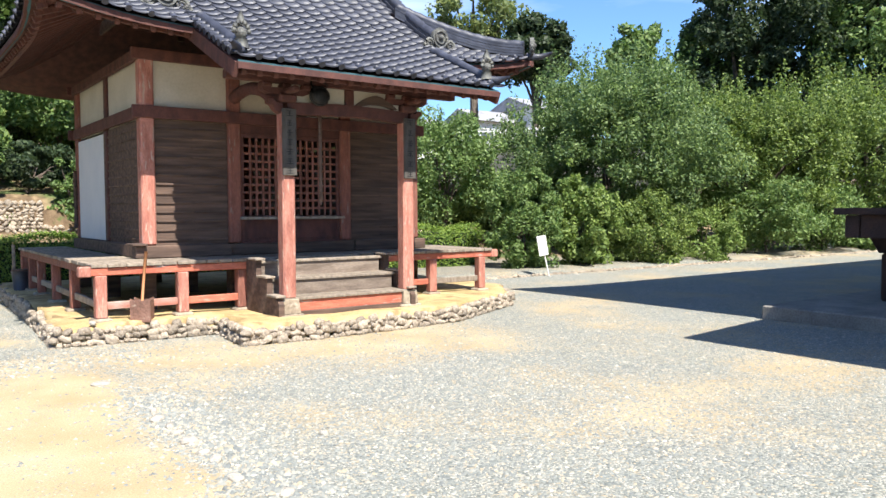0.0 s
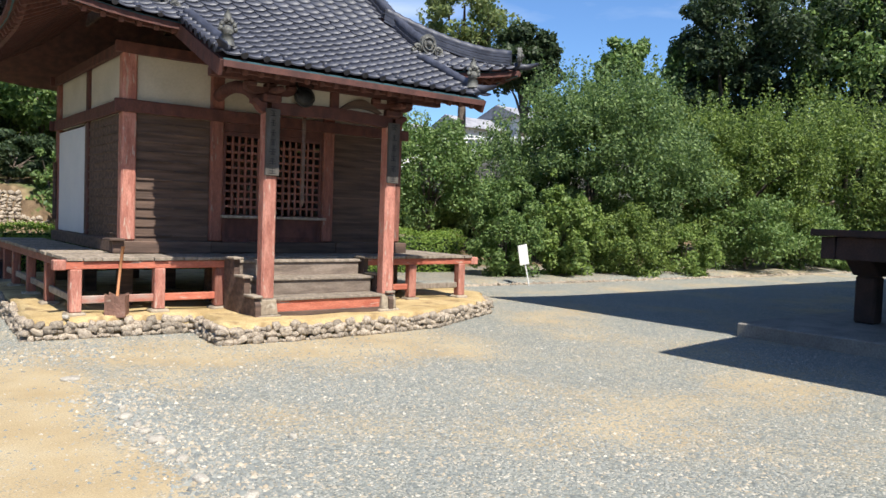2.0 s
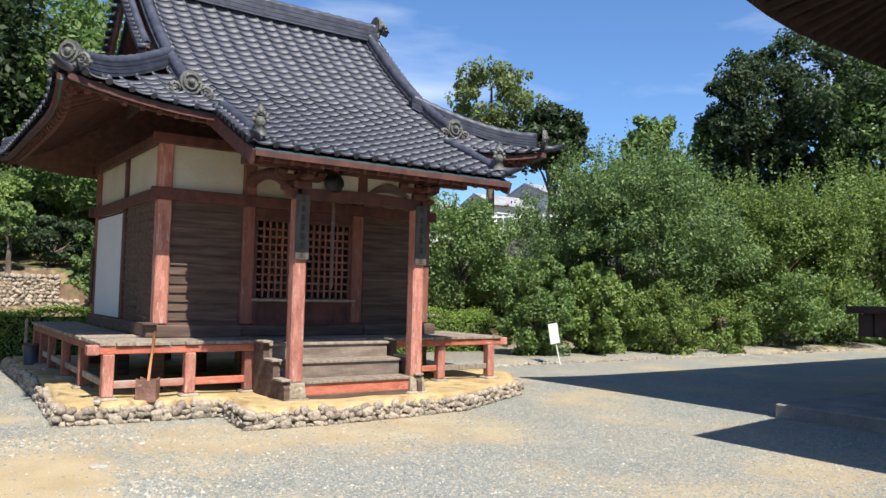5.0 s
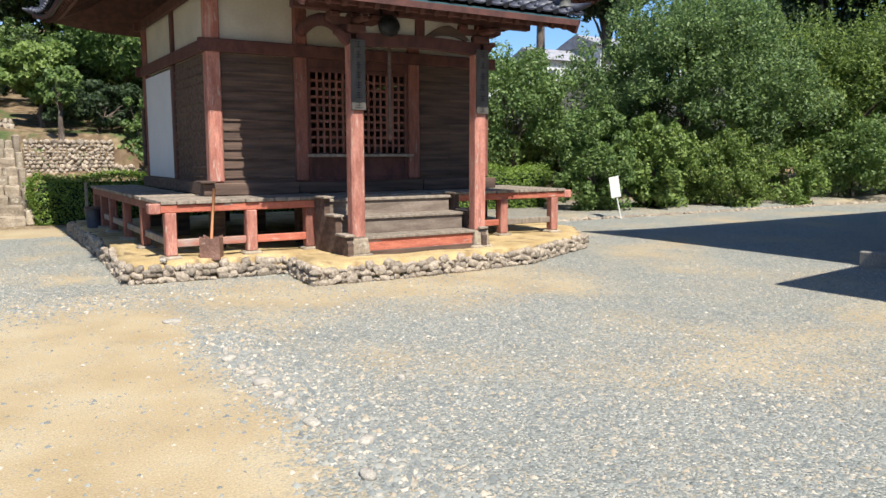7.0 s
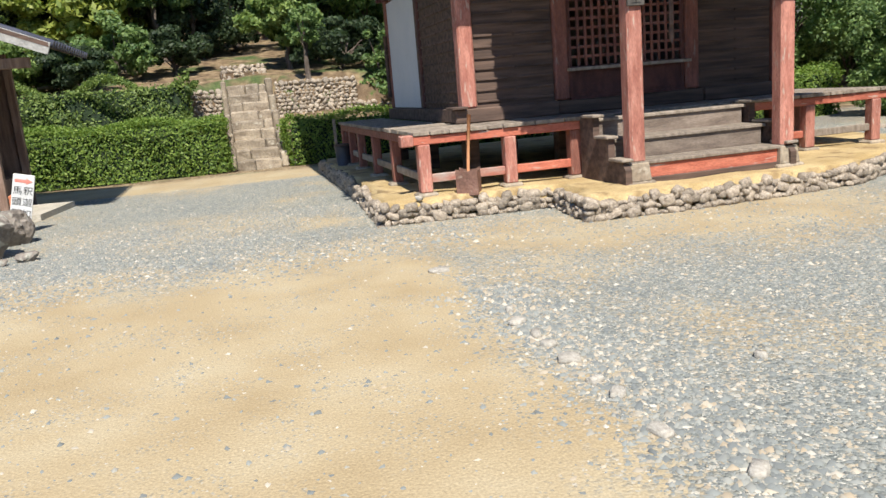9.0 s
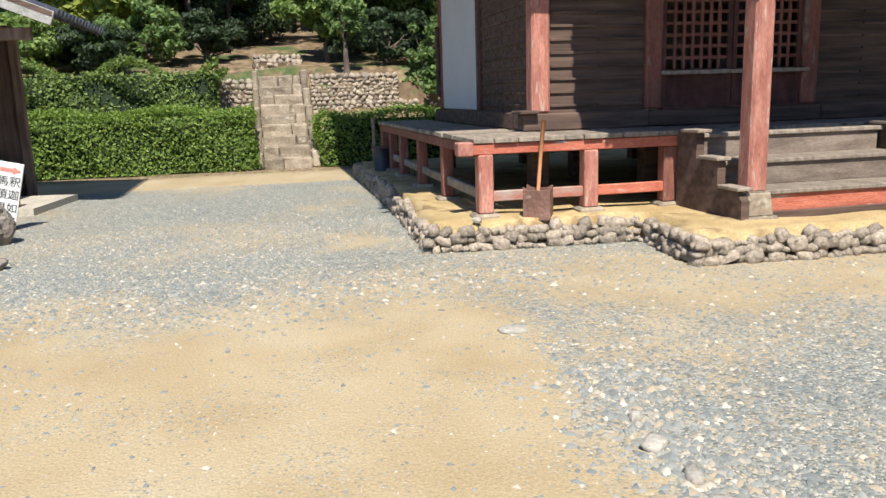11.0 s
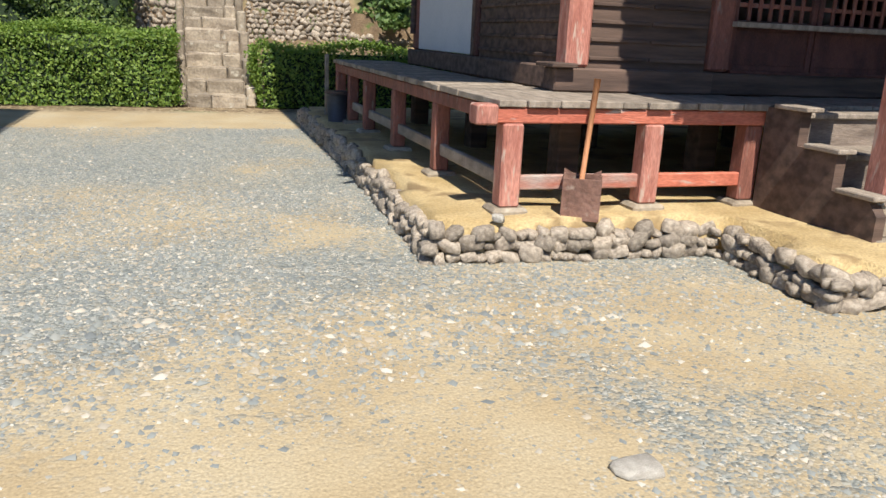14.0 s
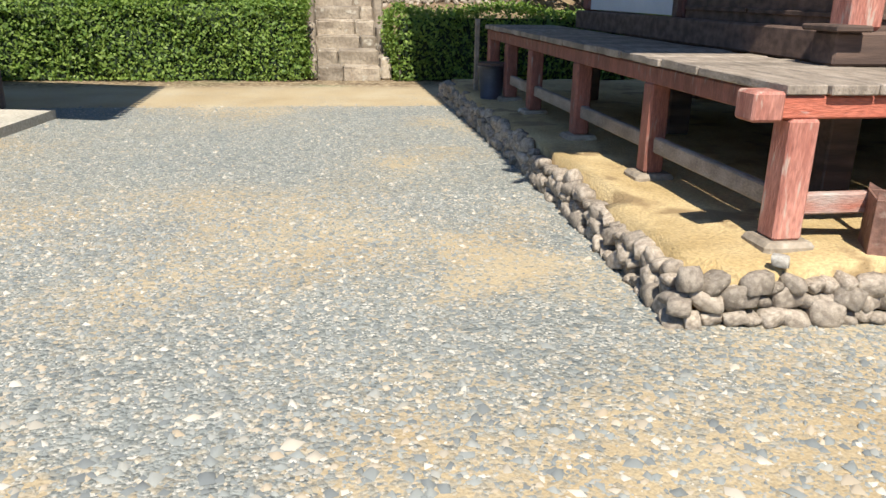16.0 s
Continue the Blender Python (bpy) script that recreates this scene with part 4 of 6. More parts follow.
def ridge(points, w, h, r, name="ridge"):
    """A ridge of stacked flat tiles under a row of round ones."""
    pts = [Vector(p) for p in points]
    layers = max(1, round(h / 0.045))
    ridge_ob = None
    for k in range(layers):
        bm = bmesh.new()
        ww = w * (1 - 0.06 * k) + (0.018 if k % 2 else 0)
        for p, q in zip(pts, pts[1:]):
            beam(lift(p, 0.045 * k + 0.02), lift(q, 0.045 * k + 0.02), ww, 0.038, 0, bm)
        if ridge_ob:
            h_part("ridge_course", bm, M_TILE, "", ridge_ob)
        else:
            ridge_ob = h_part(name, bm, M_TILE, "stacked ridge tiles")
    bm = bmesh.new()
    total = sum((q - p).length for p, q in zip(pts, pts[1:]))
    fine = []
    for p, q in zip(pts, pts[1:]):
        n = max(1, round((q - p).length / 0.08))
        fine += [p.lerp(q, k / n) for k in range(n)]
    fine.append(pts[-1])
    tube([lift(p, h + 0.03) for p in fine], [r * (1.14 if k % 3 == 0 else 1.0) for k in range(len(fine))], 10, bm)
    h_part("ridge_roll", bm, M_TILE, "", ridge_ob)
    return ridge_ob


def ogre_tile(p, yaw, s):
    """A ridge-end tile: a rounded shield with a boss, a ring and two scrolls."""
    ob = h_part("ridge_end_tile", box(-0.10 * s, 0.10 * s, -0.03 * s, 0.04 * s, -0.16 * s, 0.08 * s, 0.02 * s), M_STONEWARE, "weathered grey ridge-end tile with scrolls")
    ob.matrix_world = Matrix.Translation(p) @ pose(0, 0, 0, 0, 0, yaw)
    disc = [(0.15 * s * math.cos(k * math.tau / 14), 0.05 * s + 0.16 * s * math.sin(k * math.tau / 14)) for k in range(14)]
    h_part("shield", slab(disc, -0.045 * s, 0.03 * s), M_STONEWARE, "", ob)
    ring = bmesh.new()
    tube([(0.10 * s * math.cos(k * math.tau / 16), -0.05 * s, 0.05 * s + 0.10 * s * math.sin(k * math.tau / 16)) for k in range(17)], [0.018 * s] * 17, 6, ring)
    h_part("ring", ring, M_STONEWARE, "", ob)
    boss = bmesh.new()
    bmesh.ops.create_icosphere(boss, subdivisions=2, radius=0.05 * s, matrix=Matrix.Translation((0, -0.05 * s, 0.05 * s)))
    h_part("boss", boss, M_STONEWARE, "", ob)
    for sx in (-1, 1):
        for (dx, dz, rr) in ((0.20, -0.06, 0.085), (0.27, -0.12, 0.055)):
            sc = bmesh.new()
            pts = [(sx * (dx + rr * (1 - k / 22) * math.cos(k * 0.62)) * s, -0.02 * s, (dz + rr * (1 - k / 22) * math.sin(k * 0.62)) * s) for k in range(18)]
            tube(pts, [0.03 * s * (1 - k / 30) for k in range(18)], 6, sc)
            h_part("scroll", sc, M_STONEWARE, "", ob)
    return ob


M_STONEWARE = material("weathered_stoneware", (0.05, 0.05, 0.05), (0.13, 0.13, 0.115), 12, 0.7, 0.4, 50, spots=((0.27, 0.27, 0.23), 16, 0.62))
zr = rise(half)
ridge([(GX0 - 0.12, YR, zr - 0.03), (XC, YR, zr - 0.05), (GX1 + 0.12, YR, zr - 0.03)], 0.34, 0.30, 0.08, "main_ridge")
ogre_tile(Vector((GX1 + 0.17, YR, zr + 0.28)), 90, 1.25)
ogre_tile(Vector((GX0 - 0.17, YR, zr + 0.28)), -90, 1.25)
for gx, s in ((GX0 + 0.03, -1), (GX1 - 0.03, 1)):
    for back in (False, True):
        pts = [front(gx, half - 0.1 - (half - 0.1 - 0.62) * k / 9, back) for k in range(10)]
        ridge(pts, 0.17, 0.13, 0.075, "descending_ridge")
        if not back:
            ogre_tile(lift(front(gx, 0.55), 0.12), 0, 1.0)
        pts = []
        for k in range(9):
            d = 1.60 - 1.50 * k / 8
            pts.append(front(XC + s * (HW - d), d, back))
        ridge(pts, 0.20, 0.17, 0.07, "hip_ridge")
        tip = front(XC + s * (HW - 0.02), 0.02, back)
        if not back:
            ogre_tile(lift(tip, 0.14), s * 45, 0.85)
        out = Vector((s, -1 if not back else 1, 0)).normalized()
        bm = tube([lift(tip, 0.0), lift(tip, 0.0) + out * 0.16, lift(tip, 0.06) + out * 0.34], [0.055, 0.05, 0.02], 8)
        h_part("corner_tile", bm, M_TILE, "upturned corner tile")
    # the outer edge of the gable: a second row and the barge board
    for back in (False, True):
        pts = [lift(front(gx + s * 0.22, half - 0.02 - (half - 2.0) * k / 8, back), 0.0) for k in range(9)]
        bm = bmesh.new()
        for p, q in zip(pts, pts[1:]):
            beam(lift(p, -0.12), lift(q, -0.12), 0.05, 0.24, 0, bm)
        h_part("gable_board", bm, M_DARKRED)
        bm = bmesh.new()
        tube([lift(p, 0.05) for p in pts], [0.06] * 9, 8, bm)
        h_part("gable_edge_tiles", bm, M_TILE)
        bm = bmesh.new()
        for k in range(14):
            p = lift(front(gx + s * 0.30, half - 0.1 - (half - 2.1) * k / 13, back), 0.0)
            tube([p + Vector((-s * 0.12, 0, 0.02)), p + Vector((s * 0.06, 0, -0.02))], [0.05, 0.05], 8, bm)
        h_part("gable_side_tiles", bm, M_TILE)
# round tile rolls and finials at the corners of the porch roof
for kx, s in ((KX0 + 0.10, -1), (KX1 - 0.10, 1)):
    pts = [lift(front(kx, 0.12 + (KD - 0.0) * k / 8), 0.075) for k in range(9)]
    h_part("porch_edge_roll", tube(pts, [0.065] * 9, 10), M_TILE)
    base = front(kx, KD + 0.16)
    fin = h_part("finial", tube([lift(base, 0.05), lift(base, 0.16)], [0.085, 0.07], 10), M_STONEWARE, "grey lotus-bud finial")
    b2 = bmesh.new()
    bmesh.ops.create_icosphere(b2, subdivisions=2, radius=0.07, matrix=Matrix.Translation(lift(base, 0.22)))
    h_part("bud", b2, M_STONEWARE, "", fin)
    for k in range(7):
        a = math.pi * k / 6
        petal = bmesh.new()
        bmesh.ops.create_icosphere(petal, subdivisions=1, radius=0.035, matrix=Matrix.Translation(lift(base, 0.24) + Vector((0.085 * math.cos(a), -0.02, 0.10 * math.sin(a)))))
        h_part("petal", petal, M_STONEWARE, "", fin)
    h_part("tip", tube([lift(base, 0.30), lift(base, 0.39), lift(base, 0.47)], [0.035, 0.045, 0.008], 8), M_STONEWARE, "", fin)
    h_part("corner_tile", tube([base + Vector((s * 0.02, 0.05, 0.06)), base + Vector((s * 0.10, -0.14, 0.03)), base + Vector((s * 0.22, -0.26, 0.07))], [0.06, 0.055, 0.02], 8), M_TILE)

# ---- fittings of the hall ----
M_BLACK = material("black_iron", (0.012, 0.012, 0.013), (0.03, 0.03, 0.03), 10, 0.5, 0.2, metal=0.6)
M_RUST = material("rusty_steel", (0.15, 0.078, 0.056), (0.24, 0.13, 0.095), 6, 0.7, 0.3, 40, metal=0.3, spots=((0.30, 0.22, 0.17), 9, 0.6))
M_PALEWOOD = material("pale_wood", (0.34, 0.14, 0.06), (0.43, 0.2, 0.09), 4, 0.7, 0.25, 40, (4, 4, 0.6))
M_PAPER = material("white_painted_board", (0.55, 0.545, 0.52), (0.6, 0.59, 0.57), 3, 0.7, 0.08)
M_INK = material("black_ink", (0.012, 0.012, 0.012), (0.02, 0.02, 0.02), 5, 0.8, 0.0)
M_REDINK = material("faded_red_ink", (0.50, 0.16, 0.12), (0.58, 0.22, 0.17), 5, 0.8, 0.0)
M_PLATE = material("weathered_name_board", (0.05, 0.044, 0.038), (0.085, 0.076, 0.066), 5, 0.85, 0.3, 40, (3, 3, 0.6))

gong = thing("temple_gong", "round black iron gong hung above the porch beam", "gong", x=2.52, y=PY - 0.115, z=3.06)
gb = bmesh.new()
bmesh.ops.create_uvsphere(gb, u_segments=20, v_segments=10, radius=0.11, matrix=Matrix.Diagonal((1.15, 0.5, 1.0, 1)))
part("body", gb, M_BLACK, gong)
part("rim", tube([(0.13 * math.cos(k * math.tau / 20), 0, 0.115 * math.sin(k * math.tau / 20)) for k in range(21)], [0.018] * 21, 6), M_BLACK, gong)
for s in (-1, 1):
    part("hook", tube([(s * 0.09, 0, 0.10), (s * 0.12, 0, 0.15), (s * 0.10, 0.03, 0.18), (s * 0.10, 0.08, 0.20)], [0.012] * 4, 6), M_BLACK, gong)
strap = thing("bell_rope", "faded flat cloth bell pull hanging before the doors", "bell pull", x=2.70, y=-0.70, z=1.72)
part("cloth", box(-0.024, 0.024, -0.010, 0.010, 0.12, 1.30, 0.005), M_DARKWOOD, strap)
part("knot", tube([(0, 0, -0.06), (0, 0, 0.0), (0, 0, 0.06), (0, 0, 0.13)], [0.01, 0.028, 0.032, 0.016], 8), M_DARKWOOD, strap)
for px, n in ((PX[1], 7), (PX[2], 6)):
    board = thing("name_board", "tall weathered name board with black brushed characters on a porch post", "sign", "name boards", px, PY - 0.108, 2.03)
    part("board", box(-0.095, 0.095, -0.016, 0.016, 0, 0.84, 0.006), M_PLATE, board)
    r = random.Random(n)
    for k in range(n):
        zc = 0.78 - 0.72 * k / (n - 1)
        strokes = bmesh.new()
        for q in range(3):
            zz = zc + 0.03 - q * 0.03
            w = r.uniform(0.025, 0.05)
            box(-w, w, -0.0185, -0.0165, zz - 0.005, zz + 0.005, 0, strokes)
        box(-0.006, 0.006, -0.0185, -0.0165, zc - 0.04, zc + 0.035, 0, strokes)
        part("written_mark", strokes, M_INK, board)

# the steel box with the shovel standing before the veranda
tin = thing("steel_box", "rusty folded steel box standing on the earth platform", "box", x=0.50, y=-0.135, z=Z0 - 0.02, rz=-28)
tb = bmesh.new()
h = 0.265
for (x0, x1, y0, y1) in ((-0.12, 0.12, -0.11, -0.10), (-0.12, 0.12, 0.10, 0.11), (-0.12, -0.11, -0.10, 0.10), (0.11, 0.12, -0.10, 0.10)):
    box(x0, x1, y0, y1, 0, h, 0.002, tb)
box(-0.11, 0.11, -0.10, 0.10, 0.0, 0.01, 0, tb)
part("body", tb, M_RUST, tin)
for sx in (-1, 1):
    for sy in (-1, 1):
        part("corner_ear", slab([(sx * 0.118, h), (sx * 0.118, h + 0.03), (sx * 0.06, h)], sy * 0.105 - 0.003, sy * 0.105 + 0.003), M_RUST, tin)
shovel = thing("shovel", "shovel with a pale wooden handle standing in a steel box", "shovel", x=0.505, y=-0.115, z=Z0 - 0.008)
part("handle", tube([(0, 0, 0.20), (0.03, 0.018, 0.50), (0.075, 0.05, 0.85)], [0.017, 0.017, 0.021], 10), M_PALEWOOD, shovel)
part("socket", tube([(-0.01, -0.01, 0.08), (0, 0, 0.22)], [0.024, 0.019], 8), M_RUST, shovel)
part("blade", slab([(-0.09, 0.0), (0.09, 0.0), (0.10, 0.13), (0.02, 0.17), (-0.02, 0.17), (-0.10, 0.13)], -0.012, -0.006), M_RUST, shovel)
# the bucket by the rear of the veranda
M_BUCKET = material("dull_blue_plastic", (0.02, 0.023, 0.032), (0.04, 0.043, 0.055), 4, 0.5, 0.1)
bucket = thing("bucket", "dull blue plastic bucket beside the veranda", "bucket", x=-0.14, y=4.9, z=Z0)
part("pail", tube([(0, 0, 0), (0, 0, 0.30), (0, 0, 0.33)], [0.11, 0.14, 0.145], 16), M_BUCKET, bucket)
part("lid", tube([(0, 0, 0.331), (0, 0, 0.36)], [0.15, 0.14], 16), M_DARKWOOD, bucket, "dark lid")

# ---- stone stairs up the hillside ----
stairs = thing("stone_stairs", "old hewn-stone stairs climbing between clipped hedges", "stairs", x=0, y=8.75, z=0)
rng = random.Random(21)
N, RUN, RISE = 9, 0.335, 0.205
for k in range(N):
    x = -1.86
    while x < -0.94:
        w = min(rng.uniform(0.30, 0.75), -0.93 - x)
        if -0.93 - (x + w) < 0.16:
            w = -0.93 - x
        d = rng.uniform(-0.015, 0.015)
        block = box(x + 0.004, x + w - 0.004, k * RUN + d, k * RUN + 0.46, k * RISE - 0.06, (k + 1) * RISE + rng.uniform(-0.02, 0.012), 0.03)
        bmesh.ops.subdivide_edges(block, edges=block.edges[:], cuts=1, use_grid_fill=True)
        for v in block.verts:
            v.co += Vector((rng.uniform(-0.008, 0.008), rng.uniform(-0.012, 0.012), rng.uniform(-0.012, 0.012)))
        part("step_stone", block, M_STEP, stairs)
        x += w
for cx in (-1.99, -0.925):
    for k in range(5):
        wide = 0.125 if cx < -1 else 0.15
        part("cheek_stone", box(cx, cx + wide, 0.02 + k * RUN * 2 + rng.uniform(-0.03, 0.03), 0.66 + k * RUN * 2, max(0, 2 * k * RISE - 0.2), (2 * k + 1.5) * RISE + 0.05 + rng.uniform(-0.04, 0.04), 0.03), M_STEP, stairs)


def rubble(name, label, pts, z0, z1, n_max, seed, big=0.34, lean=0.12):
    """A dry wall of irregular stones along a line."""
    r = random.Random(seed)
    ob = thing(name, label, "stone wall")
    count = 0
    for (ax, ay), (bx, by) in zip(pts, pts[1:]):
        length = math.hypot(bx - ax, by - ay)
        z = z0
        while z < z1:
            s, h = 0.0, r.uniform(big * 0.4, big * 0.75)
            while s < length:
                w = r.uniform(big * 0.4, big)
                k = min(1, (s + w / 2) / length)
                if count < n_max:
                    o = new("stone", r.choice(STONES))
                    o.parent = ob
                    o.matrix_world = pose(ax + (bx - ax) * k, ay + (by - ay) * k + (z - z0) * lean, z + h / 2, r.uniform(-50, 50), r.uniform(-50, 50), r.uniform(0, 360)) @ Matrix.Diagonal((w * 1.3, w * 1.2, h * 1.35, 1))
                    count += 1
                s += w * 0.85
            z += h * 0.8
    core = bmesh.new()
    for (ax, ay), (bx, by) in zip(pts, pts[1:]):
        beam((ax, ay + 0.16, (z0 + z1) / 2 - 0.1), (bx, by + 0.16, (z0 + z1) / 2 - 0.1), 0.25, z1 - z0 - 0.1, 0, core)
    part("earth_core", core, M_HILL, ob)
    return ob


rubble("rubble_wall", "rough rubble wall holding the terrace beside the stairs", [(-0.75, 11.1), (1.2, 11.15), (2.6, 11.2)], 0.95, 1.78, 190, 5, 0.21)
rubble("rubble_wall", "rough rubble wall holding the terrace behind hedges", [(-2.8, 11.0), (-2.05, 11.0)], 0.95, 1.7, 60, 6, 0.21)
rubble("rubble_heap", "pale broken stones heaped at the head of the stairs", [(-1.95, 12.9), (-0.85, 13.2)], 1.95, 2.35, 44, 7, 0.26, 0.9)
rubble("rubble_wall", "pale rubble retaining wall behind the garden", [(9.5, 12.4), (12.5, 12.6), (16.0, 13.0)], 0.6, 2.3, 150, 8, 0.42)

# ---- hedges ----
hedge("hedge", "clipped green hedge in full sun beside the stone stairs", -7.6, -2.02, 8.68, 9.65, 0.0, 1.15, 26000, 0.062, L_HEDGE, 31)
hedge("hedge", "looser upper hedge on the terrace", -8.0, -2.65, 9.95, 10.9, 0.9, 2.0, 19000, 0.075, L_OLIVE, 32, 0.20)
hedge("hedge", "clipped hedge half shaded by the temple hall", -0.74, 5.3, 8.62, 9.3, 0.0, 1.02, 20000, 0.062, L_HEDGE, 33)
hedge("hedge", "low clipped hedge behind the veranda", 6.9, 11.2, 6.2, 7.2, 0.0, 1.12, 15000, 0.065, L_HEDGE, 34)

# ---- the shed ----
M_SHEDWOOD = material("brown_weathered_boards", (0.16, 0.1, 0.072), (0.27, 0.185, 0.14), 4, 0.85, 0.35, 40, (5, 5, 0.5), vary=0.15)
M_SHEDROOF = material("pale_worn_roof_edge", (0.24, 0.235, 0.22), (0.34, 0.33, 0.31), 4, 0.8, 0.3, 30)
M_CONC = material("pale_concrete", (0.36, 0.33, 0.27), (0.44, 0.4, 0.33), 3, 0.9, 0.3, 40)
shed = thing("shed", "weathered wooden shed with a low tiled gable roof", "shed", x=-6.4, y=0, z=0)
x = -2.0
rng = random.Random(3)
while x < 1.12:
    w = min(rng.uniform(0.13, 0.19), 1.15 - x)
    part("wall_board", box(x, x + w - 0.004, 4.40 + rng.uniform(-0.003, 0.003), 4.425, 0.92, 2.55 - 0.12 * abs(x + 0.1), 0.003), M_SHEDWOOD, shed)
    x += w
part("lower_rail", box(-2.0, 1.15, 4.37, 4.43, 0.86, 0.93, 0.004), M_SHEDWOOD, shed)
part("lower_panel", box(-2.0, 1.05, 4.41, 4.43, 0.10, 0.86, 0.002), M_SHEDROOF, shed, "pale lower panel")
part("plinth", box(-2.0, 1.12, 4.36, 4.46, 0.0, 0.10, 0.006), M_CONC, shed)
part("corner_post", box(1.06, 1.18, 4.38, 4.50, 0.0, 2.32, 0.008), M_SHEDWOOD, shed)
part("far_post", box(1.06, 1.18, 5.98, 6.10, 0.0, 2.32, 0.008), M_SHEDWOOD, shed)
# inner wall darker than the shed's boards, its colour giving the recess shade
part("inner_wall", box(0.25, 0.30, 4.5, 6.1, 0.0, 2.5, 0.002), M_DARKWOOD, shed)
part("side_base", box(0.7, 1.0, 4.9, 5.95, 0.0, 0.55, 0.01), M_SHEDWOOD, shed)
part("back_wall", box(-2.0, 1.12, 6.1, 6.15, 0.0, 2.5, 0.002), M_SHEDWOOD, shed)
part("far_side_wall", box(-2.02, -1.97, 4.42, 6.1, 0.0, 2.5, 0.002), M_SHEDWOOD, shed)
part("notice", box(1.0, 1.006, 4.7, 4.9, 1.35, 1.6, 0), M_PAPER, shed, "white paper notice")
part("tie_beam", box(-2.2, 1.9, 3.95, 4.08, 2.14, 2.28, 0.008), M_SHEDWOOD, shed)
for s in (-1, 1):
    bm = bmesh.new()
    beam((-0.1 + s * 2.36, 3.58, 2.34), (-0.1, 3.58, 3.30), 0.05, 0.17, 0.004, bm)
    part("barge_board", bm, M_SHEDROOF, shed, "pale worn barge board")
    own = bmesh.new()
    a, b = Vector((-0.1 + s * 2.36, 0, 2.36)), Vector((-0.1, 0, 3.32))
    q = [own.verts.new((p.x, y, p.z + dz)) for y in (3.55, 6.35) for p in (a, b) for dz in (0, 0.06)]
    bmesh.ops.convex_hull(own, input=own.verts)
    part("roof_slope", own, M_DARKWOOD, shed)
    for k in range(15):
        y = 3.62 + k * 0.19
        part("tile_roll", tube([(-0.1 + s * 2.42, y, 2.40), (-0.1, y, 3.40)], [0.055, 0.055], 7), M_TILE, shed)
part("ridge", tube([(-0.1, 3.5, 3.46), (-0.1, 6.4, 3.46)], [0.10, 0.10], 8), M_TILE, shed)
apron = thing("concrete_slab", "pale concrete slab beside the shed", "slab")
part("slab", slab([(-5.30, 3.75), (-4.70, 3.85), (-4.50, 5.35), (-5.28, 5.40)], 0, 1), M_CONC, apron)
am = apron.children[0].data
for v in am.vertices:
    v.co = (v.co.x, v.co.z, 0.09 if v.co.y > 0.5 else -0.04)
tin2 = thing("oil_can", "orange tin can standing beside the shed", "tin can", x=-5.02, y=4.1, z=0.09)
part("can", box(-0.09, 0.09, -0.09, 0.09, 0, 0.30, 0.012), material("orange_tin", (0.45, 0.14, 0.06), (0.55, 0.20, 0.09), 4, 0.5, 0.1), tin2)
part("handle", tube([(-0.05, 0, 0.30), (-0.03, 0, 0.34), (0.03, 0, 0.34), (0.05, 0, 0.30)], [0.008] * 4, 6), M_RUST, tin2)

sign = thing("direction_sign", "white board with black characters and a red arrow, leaning upright", "sign", x=-4.72, y=2.68, z=0.0, rz=4)
sign.matrix_world = pose(-4.72, 2.68, 0.0, 0, 14, 4)
part("panel", box(-0.125, 0.125, -0.012, 0.012, 0.03, 0.77, 0.004), M_PAPER, sign)
part("stake", box(-0.02, 0.02, 0.013, 0.04, -0.1, 0.6, 0.003), M_GREYWOOD, sign)
part("arrow", slab([(-0.10, 0.665), (0.03, 0.665), (0.03, 0.645), (0.105, 0.685), (0.03, 0.725), (0.03, 0.705), (-0.10, 0.705)], -0.016, -0.0125), M_REDINK, sign, "red arrow")


def lettering(word, x, z, size, parent, mat, y=-0.014):
    cu = bpy.data.curves.new("character", "FONT")
    cu.body, cu.size, cu.extrude = word, size, 0.001
    cu.align_x, cu.align_y = "CENTER", "CENTER"
    tmp = new("character", cu)
    dg = bpy.context.evaluated_depsgraph_get()
    me = bpy.data.meshes.new_from_object(tmp.evaluated_get(dg))
    bpy.data.objects.remove(tmp)
    me.materials.clear()
    me.materials.append(mat)
    ob = new("character", me)
    ob.parent = parent
    ob.matrix_basis = pose(x, y, z, 90, 0, 0)
    return ob


for col, word in ((0.06, "釈迦如来"), (-0.06, "馬頭観音")):
    for k, ch in enumerate(word):
        lettering(ch, col, 0.555 - 0.145 * k, 0.115, sign, M_INK)


def boulder(name, label, x, y, z, sx, sy, sz, seed, rz=0):
    bm = bmesh.new()
    bmesh.ops.create_icosphere(bm, subdivisions=4, radius=0.5)
    for v in bm.verts:
        c = v.co.copy()
        k = 1 + 0.28 * noise.noise(c * 1.8 + Vector((seed, 0, 0))) + 0.10 * noise.noise(c * 6 + Vector((seed, 3, 0))) + 0.05 * noise.noise(c * 15 + Vector((seed, 5, 0)))
        c *= k
        c.z = max(-0.42, min(0.34 + 0.1 * c.x, c.z))
        for cut in range(6):
            d = Vector((math.sin(seed * 3 + cut * 2.1), math.cos(seed * 5 + cut * 1.3), 0.6 * math.sin(seed + cut * 4))).normalized()
            over = c.dot(d) - 0.40
            if over > 0:
                c -= d * over * 0.85
        v.co = Vector((c.x * sx, c.y * sy, c.z * sz))
    ob = part(name, bm, M_BOULDER)
    ob.matrix_world = pose(x, y, z + 0.36 * sz, 0, 0, rz)
    return tagged(ob, label, "rock")


